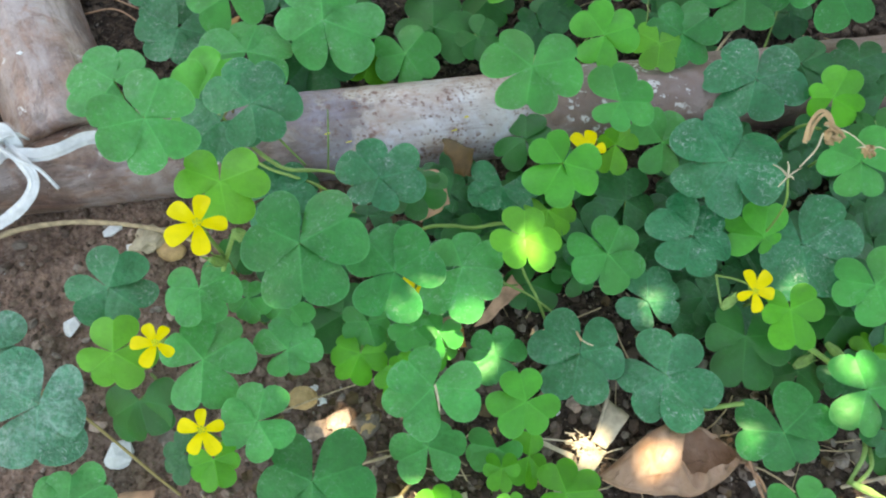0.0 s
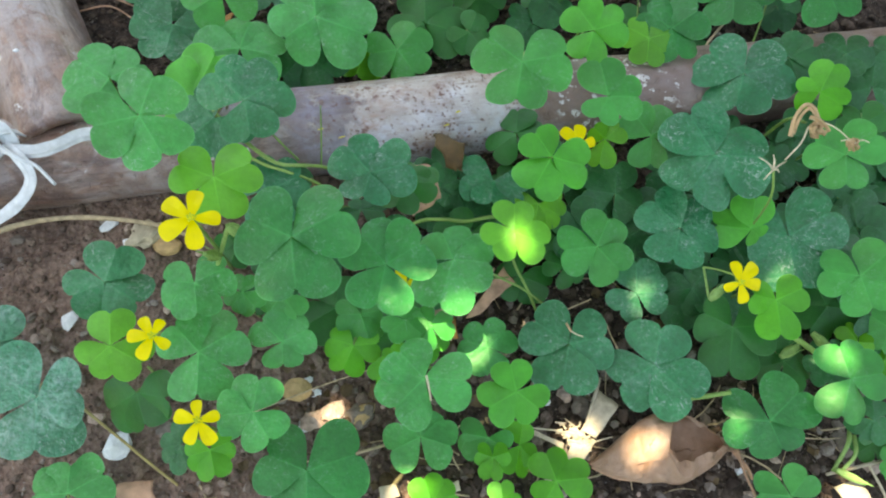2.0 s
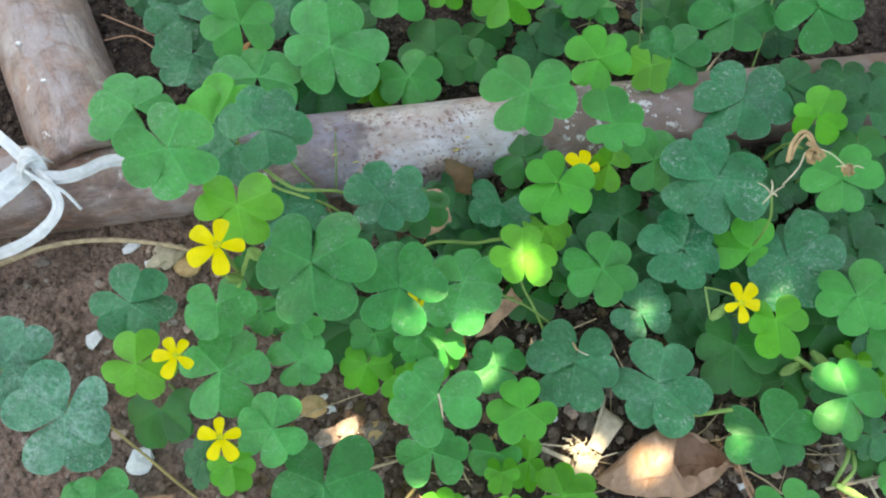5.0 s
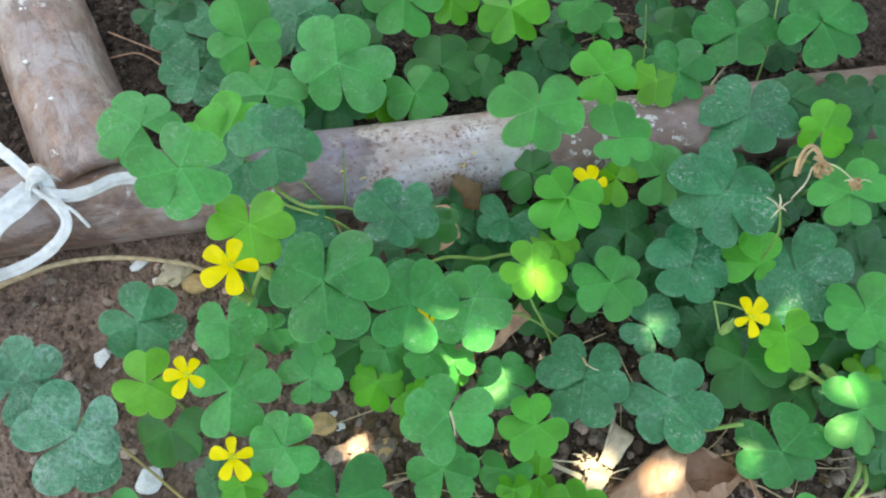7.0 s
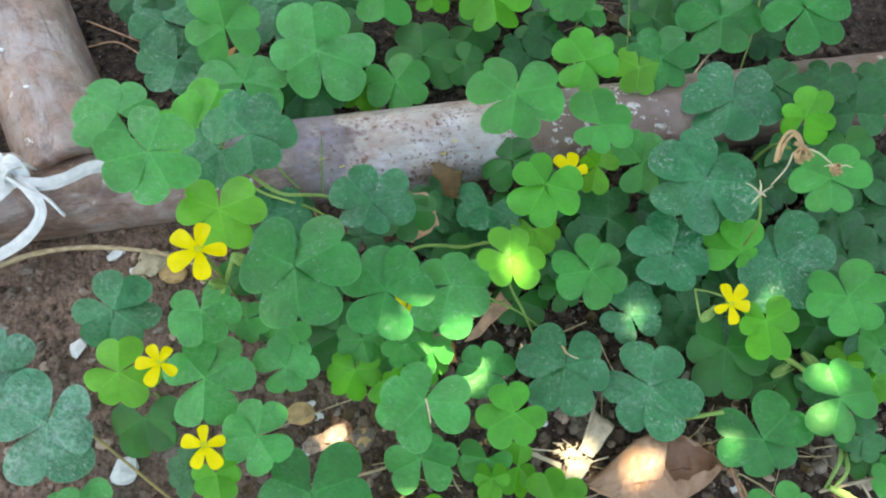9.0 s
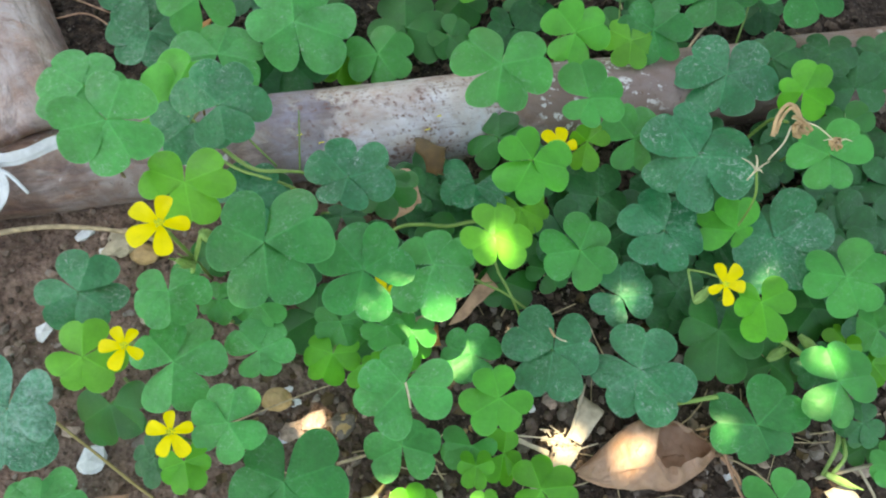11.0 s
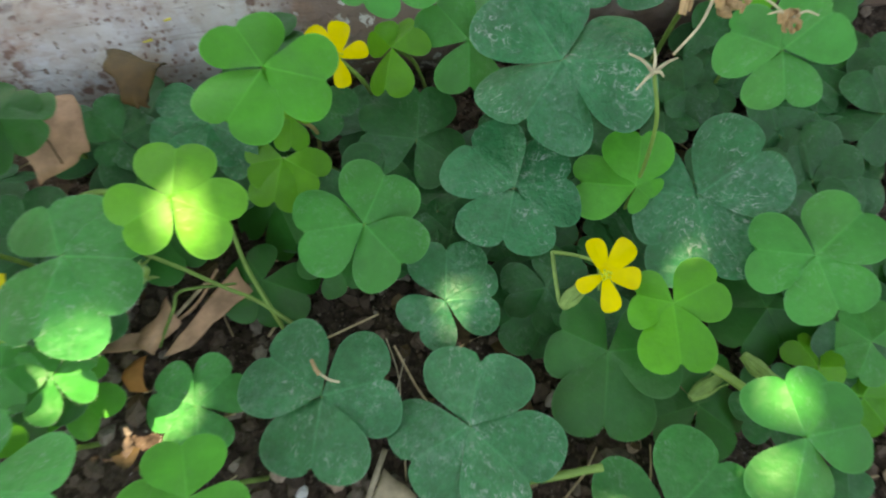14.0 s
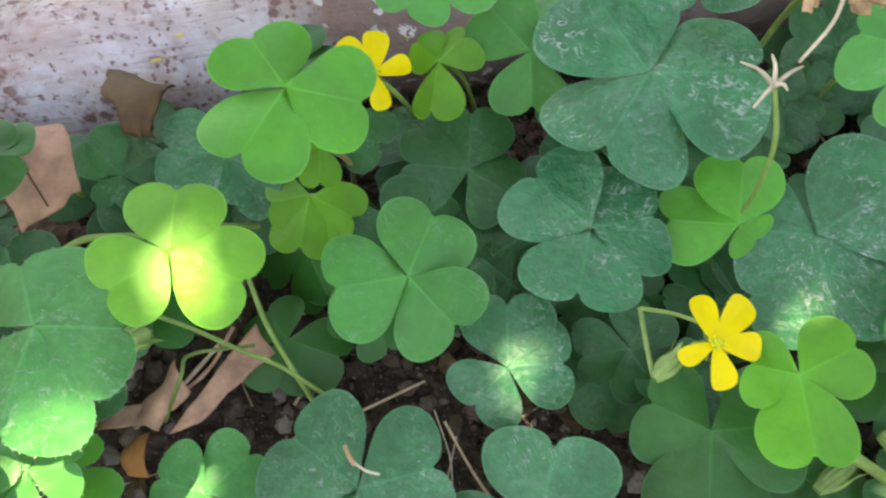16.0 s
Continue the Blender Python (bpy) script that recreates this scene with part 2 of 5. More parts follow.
def rust_material():
    s = Shader("rusty_pipe", 0.42, 0.5)
    grain = s.noise(420, 5, 0.65, 0.3, "Object", (0.16, 1.0, 1.0))
    place = s.t.nodes.new("ShaderNodeSeparateXYZ")
    s.t.links.new(s.co.outputs["Object"], place.inputs[0])
    coat = s.mix(s.span(s.noise(55, 4, 0.6), 0.36, 0.62), (0.40, 0.335, 0.30), (0.66, 0.60, 0.565))
    # the coat turns paler and bluer towards the front side
    front_side = s.span(s.math("ADD", place.outputs[1], s.span(s.noise(60, 5, 0.7), 0.3, 0.7, -0.006, 0.006)), -0.001, 0.006)
    coat = s.mix(s.math("MULTIPLY", front_side, s.span(s.noise(52, 4, 0.65, 0.6), 0.38, 0.54, 0.3, 0.95)), coat, (0.60, 0.62, 0.70))
    coat = s.mix(s.math("MULTIPLY", s.span(s.noise(70, 5, 0.7, 0.8), 0.46, 0.60, 0.0, 0.8), s.span(front_side, 0.0, 1.0, 1.0, 0.3)), coat, (0.40, 0.27, 0.215))
    coat = s.mix(s.span(s.noise(170, 5, 0.7), 0.48, 0.66, 0.0, 0.55), coat, (0.40, 0.31, 0.26))
    coat = s.mix(s.span(grain, 0.46, 0.66, 0.0, 0.45), coat, (0.33, 0.235, 0.20))
    rust = s.mix(s.span(s.noise(210, 6, 0.68), 0.32, 0.68), (0.17, 0.092, 0.070), (0.43, 0.285, 0.235))
    rust = s.mix(s.span(grain, 0.42, 0.60, 0.0, 0.35), rust, (0.24, 0.155, 0.13))
    rust = s.mix(s.span(s.noise(85, 5, 0.72, 0.5), 0.50, 0.66, 0.0, 0.6), rust, (0.15, 0.09, 0.075))
    rust = s.mix(s.span(s.noise(38, 4, 0.7, 0.8), 0.48, 0.60, 0.0, 0.65), rust, (0.35, 0.29, 0.29))
    wander = s.span(s.noise(60, 4), 0.3, 0.7, -0.010, 0.010)
    bare = s.span(s.math("ADD", s.math("ABSOLUTE", place.outputs[0]), wander), 0.018, 0.034)
    patch = s.span(s.noise(44, 5, 0.68, 0.6), 0.46, 0.60)
    cover = s.math("MAXIMUM", s.math("MULTIPLY", patch, 0.7), bare)
    c = s.mix(cover, coat, rust)
    warm = s.span(s.noise(130, 5, 0.7), 0.52, 0.66)
    c = s.mix(s.math("MULTIPLY", warm, 0.6), c, (0.34, 0.17, 0.105))
    scratch = s.span(s.noise(900, 3, 0.6, 0.2, "Object", (0.06, 1.0, 1.0)), 0.60, 0.66)
    c = s.mix(s.math("MULTIPLY", scratch, 0.35), c, (0.12, 0.07, 0.055))
    grey = s.math("MULTIPLY", s.math("MULTIPLY", bare, s.span(place.outputs[0], 0.0, 0.02, 1.0, 0.2)), s.span(s.noise(48, 5, 0.65, 0.5), 0.48, 0.62))
    c = s.mix(s.math("MULTIPLY", grey, 0.75), c, s.mix(s.span(grain, 0.4, 0.6), (0.42, 0.37, 0.355), (0.30, 0.235, 0.215)))
    along = s.math("ADD", place.outputs[0], s.span(s.noise(150, 4), 0.3, 0.7, -0.005, 0.005))
    zone = s.math("MULTIPLY", s.span(along, -0.020, -0.018, 1.0, 0.0), s.span(along, -0.060, -0.040))
    plum = s.math("MULTIPLY", zone, s.span(s.noise(110, 5, 0.7, 0.8, "Object", (0.4, 1.0, 1.0)), 0.36, 0.60, 0.45, 0.95))
    c = s.mix(plum, c, s.mix(s.span(s.noise(64, 4, 0.6), 0.42, 0.60), (0.13, 0.095, 0.105), (0.30, 0.28, 0.37)))
    film = s.math("MULTIPLY", s.span(s.noise(95, 5, 0.7, 0.6), 0.56, 0.62), s.span(along, -0.018, 0.022, 1.0, 0.0))
    c = s.mix(s.math("MULTIPLY", film, 0.35), c, (0.62, 0.55, 0.44))
    spots = s.math("MULTIPLY", s.span(s.math("ADD", s.cells(310), s.span(s.noise(900, 3), 0.3, 0.7, -0.12, 0.12)), 0.30, 0.18), s.span(s.noise(100, 3), 0.44, 0.52))
    dots = s.math("MULTIPLY", s.span(s.math("ADD", s.cells(880), s.span(s.noise(1500, 3), 0.3, 0.7, -0.12, 0.12)), 0.34, 0.20), s.span(s.noise(90, 3), 0.46, 0.56))
    pits = s.span(s.noise(800, 4, 0.55), 0.60, 0.68)
    blotch = s.mix(s.span(s.noise(75, 3, 0.6, 0.4), 0.42, 0.58), (0.17, 0.11, 0.092), (0.37, 0.31, 0.30))
    c = s.mix(s.math("MULTIPLY", s.math("MULTIPLY", s.math("MULTIPLY", bare, s.math("SUBTRACT", 1.0, zone)), s.span(s.noise(26, 4, 0.6, 0.5), 0.40, 0.60)), 0.7), c, blotch)
    few = s.span(bare, 0.0, 1.0, 0.85, 0.15)
    c = s.mix(s.math("MULTIPLY", s.math("MAXIMUM", s.math("MAXIMUM", spots, dots), pits), few), c, (0.17, 0.07, 0.05))
    old = s.math("MULTIPLY", bare, s.span(along, -0.040, -0.022, 1.0, 0.0))
    stain = s.math("MULTIPLY", old, s.span(s.noise(70, 6, 0.75, 0.9, "Object", (0.6, 1.0, 1.0)), 0.47, 0.55, 0.0, 0.8))
    c = s.mix(stain, c, s.mix(s.span(s.noise(150, 5, 0.7), 0.40, 0.60), (0.15, 0.078, 0.058), (0.34, 0.20, 0.15)))
    fresh = s.math("MULTIPLY", old, s.span(s.noise(58, 6, 0.75, 0.8), 0.50, 0.58, 0.0, 0.28))
    c = s.mix(fresh, c, (0.47, 0.40, 0.385))
    streak = s.math("MULTIPLY", old, s.span(s.noise(130, 6, 0.75, 0.6, "Object", (0.25, 1.0, 1.0)), 0.52, 0.60, 0.0, 0.65))
    c = s.mix(streak, c, (0.115, 0.075, 0.066))
    chips = s.math("MULTIPLY", s.span(s.noise(260, 4, 0.6), 0.635, 0.67), s.span(s.noise(45, 2), 0.50, 0.56))
    flaky = s.math("MULTIPLY", s.span(along, 0.030, 0.036), s.span(along, 0.058, 0.066, 1.0, 0.0))
    chips = s.math("MAXIMUM", chips, s.math("MULTIPLY", flaky, s.span(s.noise(330, 4, 0.65), 0.585, 0.615)))
    c = s.mix(s.math("MULTIPLY", s.span(along, 0.024, 0.032, 0.0, 0.65), s.span(s.noise(80, 4, 0.65), 0.35, 0.55, 0.5, 1.0)), c, (0.19, 0.115, 0.09))
    c = s.mix(s.math("MULTIPLY", chips, 0.9), c, (0.66, 0.62, 0.60))
    s.colour(c)
    return s.relief(s.math("ADD", s.math("ADD", s.noise(500, 5), s.math("MULTIPLY", grain, 1.5)), s.math("MULTIPLY", pits, -0.8)), 0.6, 0.0006).m


def dry_leaf_material():
    s = Shader("dry_leaf", 0.5, 0.35)
    u, v = s.uv()
    c = s.mix(s.span(s.noise(150, 4), 0.35, 0.65), (0.36, 0.21, 0.13), (0.60, 0.41, 0.29))
    c = s.mix(s.span(s.noise(60, 3), 0.40, 0.62, 0.0, 0.6), c, (0.31, 0.18, 0.115))
    bend = s.math("ADD", s.math("ADD", s.math("MULTIPLY", u, 62.0), s.math("MULTIPLY", v, 18.0)), s.math("MULTIPLY", s.noise(90, 4), 22.0))
    vein = s.math("MULTIPLY", s.span(s.math("ABSOLUTE", s.math("SINE", bend)), 0.0, 0.5, 1.0, 0.0), s.span(s.noise(180, 3), 0.42, 0.62))
    wrinkle = s.noise(260, 4, 0.6, 0.5, "Object", (1.0, 0.35, 1.0))
    c = s.mix(s.span(wrinkle, 0.34, 0.60, 0.45, 0.0), c, (0.24, 0.13, 0.08))
    c = s.mix(s.math("MULTIPLY", vein, 0.05), c, (0.26, 0.14, 0.085))
    s.colour(c)
    s.relief(s.math("ADD", s.math("ADD", s.math("MULTIPLY", wrinkle, 1.4), s.math("MULTIPLY", vein, -0.5)), s.noise(700, 3)), 0.7, 0.0007)
    return s.glow_through((0.5, 0.28, 0.14), 0.2).m


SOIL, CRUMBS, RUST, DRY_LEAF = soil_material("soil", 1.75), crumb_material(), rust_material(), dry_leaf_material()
CROWN = plain("crown_leaf", (0.05, 0.14, 0.03), 0.5, 0.3, 40, 0.2)


# ---- building helpers ----
def mesh_of(name, verts, faces, material, uvs=None, smooth=True, edge=None):
    me = bpy.data.meshes.new(name)
    me.from_pydata([tuple(p) for p in verts], [], faces)
    me.materials.append(material)
    for title, places in (("UVMap", uvs), ("Edge", edge)):
        if places is not None:
            layer = me.uv_layers.new(name=title)
            for k, loop in enumerate(me.loops):
                layer.data[k].uv = places[loop.vertex_index]
    for p in me.polygons:
        p.use_smooth = smooth
    return me


def part(name, me, parent, label=""):
    ob = new(name, me)
    ob.parent = parent
    return tagged(ob, label)


def glide(points, steps=6):
    """A smooth line through the points."""
    p = [Vector(q) for q in points]
    p = [2 * p[0] - p[1], *p, 2 * p[-1] - p[-2]]
    out = []
    for a, b, c, d in zip(p, p[1:], p[2:], p[3:]):
        for k in range(steps):
            t = k / steps
            out.append(0.5 * (2 * b + (c - a) * t + (2 * a - 5 * b + 4 * c - d) * t * t + (3 * b - a - 3 * c + d) * t ** 3))
    return out + [p[-2]]


def tube(name, points, r0, r1, material, sides=7, steps=5, uneven=0.0):
    """A round stem along a smooth line, tapering from r0 to r1."""
    line = glide(points, steps)
    verts, faces = [], []
    for k, p in enumerate(line):
        way = (line[min(k + 1, len(line) - 1)] - line[max(k - 1, 0)]).normalized()
        side = way.orthogonal().normalized() if k == 0 else (side - way * side.dot(way)).normalized()
        other = way.cross(side)
        r = (r0 + (r1 - r0) * k / (len(line) - 1)) * (1 + uneven * noise.noise(p * 400))
        for j in range(sides):
            a = 2 * math.pi * j / sides
            verts.append(p + r * (math.cos(a) * side + math.sin(a) * other))
    for k in range(len(line) - 1):
        for j in range(sides):
            a, b = k * sides + j, k * sides + (j + 1) % sides
            faces.append((a, b, b + sides, a + sides))
    faces += [tuple(reversed(range(sides))), tuple(range(len(verts) - sides, len(verts)))]
    return mesh_of(name, verts, faces, material)


def frame_of(nx, ny):
    n = Vector((nx, ny, math.sqrt(max(0.05, 1 - nx * nx - ny * ny)))).normalized()
    e1 = (Vector((1, 0, 0)) - n * n.x).normalized()
    return e1, n.cross(e1), n


HALF_HEART = ((0.0, 0.0), (0.09, 0.160), (0.26, 0.450), (0.42, 0.635), (0.61, 0.740), (0.81, 0.748), (0.98, 0.665), (1.085, 0.50), (1.12, 0.31), (1.075, 0.115), (0.955, 0.0))
BROAD_HEART = ((0.0, 0.0), (0.09, 0.165), (0.27, 0.485), (0.42, 0.680), (0.61, 0.795), (0.82, 0.810), (1.00, 0.710), (1.105, 0.515), (1.135, 0.29), (1.085, 0.095), (0.955, 0.0))
WIDTH = {"V": 0.96, "L": 1.0, "Y": 0.95, "K": 0.90, "G": 1.0, "W": 0.95, "S": 1.0, "M": 1.02, "B": 1.0, "D": 0.97, "H": 1.0, "P": 1.02, "E": 0.97}
FOLD = {"V": 0.20, "L": 0.20, "Y": 0.45, "K": 0.50, "G": 0.30, "W": 0.20, "S": 0.20, "M": 0.18, "B": 0.2, "D": 0.20, "H": 0.24, "P": 0.20, "E": 0.22}


def leaflet_mesh(along, across, up, size, fold, droop, wide, chance, deep=0.0, outline=HALF_HEART):
    """One notched heart-shaped leaflet, its point at the origin. Gives the mesh's points, faces and map."""
    rim = glide([(a * (1 + deep * min(1.0, 2.5 * b)) if a > 0.6 else a, b * wide * (1 + 0.5 * deep), 0) for a, b in outline], 3)
    rows, verts, uvs, faces, edge = len(rim), [], [], [], []
    across_steps = 5
    wave, phase = chance.uniform(0.02, 0.07), chance.uniform(0, 6.28)
    lift, cup = chance.uniform(-0.08, 0.10), chance.uniform(-0.14, 0.26)
    lean = chance.gauss(0, 0.10)
    for side in (1, -1):
        start = len(verts)
        for i, q in enumerate(rim):
            mid = i / (rows - 1)
            for j in range(across_steps + 1):
                s = j / across_steps
                u, v = mid + (q.x - mid) * s, q.y * s
                h = (lean * side - fold) * v - droop * u * u + lift * u
                h += wave * math.sin(5.0 * u + 4.0 * v * side + phase) * s - cup * v * v
                verts.append(size * (u * along + side * v * across + h * up))
                uvs.append((u, side * v))
                edge.append((s, mid))
        for i in range(rows - 1):
            for j in range(across_steps):
                a = start + i * (across_steps + 1) + j
                b = a + across_steps + 1
                f = (a, b, b + 1, a + 1) if side == -1 else (a, a + 1, b + 1, b)
                faces.append(f)
    return verts, faces, uvs, edge


LEAF_LABEL = {
    "G": "mid-green three-part wood sorrel leaf on a thin stalk",
    "H": "light green wood sorrel leaf, faintly scratched, held high",
    "Y": "yellow-green three-part wood sorrel leaf on a thin stalk",
    "V": "fresh bright green wood sorrel leaf touched by sun",
    "K": "small olive-green wood sorrel leaf under other leaves",
    "L": "clear bright green three-part wood sorrel leaf",
    "D": "dark blue-green wood sorrel leaf with pale specks",
    "M": "dark blue-green wood sorrel leaf with whitish scratches",
    "S": "large smooth dark green wood sorrel leaf",
    "E": "green wood sorrel leaf with shade in its colour, low over the soil",
    "B": "dull blue-green wood sorrel leaf with few scratches",
    "P": "pale powdery grey-green wood sorrel leaf over bare soil",
    "W": "pale green wood sorrel leaf partly lit by the sun",
}
chance = random.Random(11)


def ground_height(x, y):
    p = Vector((x, y, 0))
    return 0.0035 * noise.noise(p * 28) + 0.0016 * noise.noise(p * 90) + 0.0009 * noise.noise(p * 260) - 0.002


def fringe(verts, edge, hub, up, size):
    """Short hairs that stand off a leaflet's rim."""
    rim = [Vector(v) for v, e in zip(verts, edge) if e[0] > 0.999]
    middle = sum(rim, Vector()) / len(rim)
    pts, tris = [], []
    for a, b in zip(rim, rim[1:]):
        if (b - a).length > 0.25 * size:
            continue
        for k in range(max(1, int((b - a).length / 0.00026))):
            p = a.lerp(b, chance.random())
            out = ((p - middle).normalized() + 0.35 * Vector((chance.gauss(0, 1), chance.gauss(0, 1), chance.gauss(0, 0.7)))).normalized()
            side = (b - a).normalized() * 0.00002
            base = len(pts)
            pts += [hub + p - side, hub + p + side, hub + p + out * chance.uniform(0.00012, 0.0004)]
            tris.append((base, base + 1, base + 2))
    return mesh_of("hair_fringe", pts, tris, HAIR, None, False)


def sorrel_leaf(kind, x, y, z, nx, ny, *leaflets):
    """A leaf of three notched leaflets; each is given by its turn in degrees and its length in millimetres."""
    top = Vector((x, y, z)) / 1000
    e1, e2, n = frame_of(nx, ny)
    lean = 0.75 * top.z / (0.160 - top.z)  # the plants lean out of the bed, towards the light
    bx, by = top.x * (1 + lean) + chance.gauss(0, 0.004), top.y * (1 + lean) + chance.gauss(0, 0.004)
    foot = Vector((bx, by, ground_height(bx, by) - 0.002))
    thing = new("sorrel_leaf")
    thing.empty_display_size = 0.004
    thing.location = foot
    tagged(thing, LEAF_LABEL[kind], "leaf", "wood sorrel leaves")
    hub = top - foot
    size = sum(d for _, d in leaflets) / 3000
    deep = 0.02 if kind in "MDSPB" else 0.0
    fold, droop = FOLD[kind] * chance.uniform(0.6, 1.35), chance.uniform(-0.06, 0.12)
    hairy = 0.0 < top.x < 0.02 and 0.04 < top.y < 0.065
    for turn, d in leaflets:
        a = radians(turn)
        along = math.cos(a) * e1 + math.sin(a) * e2
        wide = WIDTH[kind] * chance.uniform(0.97, 1.05) * (size / (d / 1000)) ** 0.6
        verts, faces, uvs, edge = leaflet_mesh(along, n.cross(along), n, d / 1000, fold, droop, wide, chance, deep, BROAD_HEART if kind in "MSHPDEB" else HALF_HEART)
        sheet = part("leaflet", mesh_of("leaflet", [v + hub for v in verts], faces, LEAF[kind], uvs, True, edge), thing)
        if hairy:
            part("hair_fringe", fringe(verts, edge, hub, n, d / 1000), sheet, "fine pale hairs along the rim")
    bend = hub * 0.5 + Vector((chance.gauss(0, 0.002), chance.gauss(0, 0.002), 0.15 * hub.z))
    part("stalk", tube("stalk", [(0, 0, 0), bend, hub - 0.0002 * n], 0.00036, 0.00028, STALK if chance.random() < 0.8 else STALK_RED, 6), thing, "thin hairy green stalk")
    return thing


HALF_PETAL = ((0.0, 0.0), (0.15, 0.10), (0.40, 0.20), (0.68, 0.27), (0.88, 0.25), (0.975, 0.145), (1.0, 0.0))


def sorrel_flower(x, y, z, nx, ny, *petals):
    """A five-petalled yellow flower on a stem."""
    top = Vector((x, y, z)) / 1000
    e1, e2, n = frame_of(nx, ny)
    lean = 0.6 * top.z / (0.160 - top.z)
    bx, by = top.x * (1 + lean) + 0.002, top.y * (1 + lean) + 0.001
    foot = Vector((bx, by, ground_height(bx, by) - 0.002))
    thing = new("sorrel_flower")
    thing.empty_display_size = 0.004
    thing.location = foot
    tagged(thing, "bright yellow five-petalled wood sorrel flower on a stem", "flower", "wood sorrel flowers")
    hub = top - foot
    for turn, d in petals:
        a, size = radians(turn), d / 1000
        along = math.cos(a) * e1 + math.sin(a) * e2
        across = n.cross(along)
        rim = glide([(p, q, 0) for p, q in HALF_PETAL], 3)
        verts, faces, uvs = [], [], []
        wide = chance.uniform(0.95, 1.12)
        for side in (1, -1):
            start = len(verts)
            for i, q in enumerate(rim):
                for j in range(4):
                    s = j / 3
                    u = i / (len(rim) - 1) + (q.x - i / (len(rim) - 1)) * s
                    v = q.y * s * wide
                    h = 0.28 * u - 0.42 * u * u + 0.5 * v * v + 0.02 * math.sin(9 * v * side + 7 * u) - 0.10
                    verts.append(hub + size * (u * along + side * v * across + h * n))
                    uvs.append((u, side * v))
            for i in range(len(rim) - 1):
                for j in range(3):
                    a0 = start + i * 4 + j
                    faces.append((a0, a0 + 4, a0 + 5, a0 + 1) if side == -1 else (a0, a0 + 1, a0 + 5, a0 + 4))
        part("petal", mesh_of("petal", verts, faces, PETAL, uvs), thing)
    bm = bmesh.new()
    for k in range(10):
        a, r = 2.4 * k, 0.00022 * math.sqrt(k)
        at = hub + r * (math.cos(a) * e1 + math.sin(a) * e2) + (0.0006 - 0.00004 * k) * n
        bmesh.ops.create_icosphere(bm, subdivisions=1, radius=0.00020, matrix=Matrix.Translation(at))
    me = bpy.data.meshes.new("flower_heart")
    bm.to_mesh(me)
    bm.free()
    me.materials.append(HEART)
    part("heart", me, thing, "greenish yellow stamens")
    part("stem", tube("stem", [(0, 0, 0), hub * 0.6 + Vector((0.001, -0.001, 0.001)), hub - 0.0007 * n], 0.00036, 0.00032, STALK, 6), thing, "slender green stem")
    for k in range(5):
        a = 2 * math.pi * (k + 0.5) / 5
        out = math.cos(a) * e1 + math.sin(a) * e2
        part("sepal", tube("sepal", [hub - 0.0020 * n, hub - 0.0018 * n + 0.0009 * out, hub - 0.0013 * n + 0.0018 * out], 0.00036, 0.0001, SEPAL, 5, 3), thing)
    return thing


# ---- ground ----
def ground_axis(lo, hi, step, far):
    near = list(np.arange(lo, hi + step / 2, step))
    out, gap = [], step
    edge = 0.0
    while edge < far:
        gap *= 1.35
        edge += gap
        out.append(edge)
    return [lo - d for d in reversed(out)] + near + [hi + d for d in out]


xs, ys = ground_axis(-0.15, 0.16, 0.0012, 400), ground_axis(-0.04, 0.23, 0.0012, 400)
verts = []
for gy in ys:
    for gx in xs:
        d = max(0.0, -0.15 - gx, gx - 0.16, -0.04 - gy, gy - 0.23)
        verts.append((gx, gy, ground_height(gx, gy) if d < 0.5 else -0.002))
nx_ = len(xs)
faces = [(j * nx_ + i, j * nx_ + i + 1, (j + 1) * nx_ + i + 1, (j + 1) * nx_ + i) for j in range(len(ys) - 1) for i in range(nx_ - 1)]
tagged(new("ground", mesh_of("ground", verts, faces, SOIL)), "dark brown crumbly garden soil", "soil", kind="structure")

# crumbs of soil, joined
ball = bmesh.new()
bmesh.ops.create_icosphere(ball, subdivisions=1, radius=1.0)
BALL_V = [v.co.copy() for v in ball.verts]
BALL_F = [tuple(v.index for v in f.verts) for f in ball.faces]
ball.free()
dice = random.Random(5)


def lump(at, sx, sy, sz, turn, rough=0.3, seed=0.0):
    """Points of one uneven lump."""
    m = Matrix.Rotation(turn, 3, "Z") @ Matrix.Rotation(turn * 1.7, 3, "X")
    out = []
    for v in BALL_V:
        k = 1 + rough * noise.noise(v * 1.6 + Vector((seed, seed * 0.7, 3.1)))
        out.append(Vector(at) + m @ Vector((v.x * sx * k, v.y * sy * k, v.z * sz * k)))
    return out


verts, faces = [], []
for k in range(17000):
    cx, cy = dice.uniform(-0.125, 0.14), dice.uniform(-0.025, 0.19)
    r = 0.0003 + (0.0015 if cx > -0.03 else 0.0010) * dice.random() ** (2.6 if cx > -0.03 else 3.2)
    base = len(verts)
    verts += lump((cx, cy, ground_height(cx, cy) + 0.3 * r), r, r * dice.uniform(0.6, 1), r * dice.uniform(0.5, 0.9), dice.uniform(0, 6), 0.5, k * 0.37)
    faces += [tuple(base + i for i in f) for f in BALL_F]
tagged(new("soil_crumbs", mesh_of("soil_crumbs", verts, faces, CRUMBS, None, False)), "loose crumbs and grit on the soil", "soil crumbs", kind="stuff")


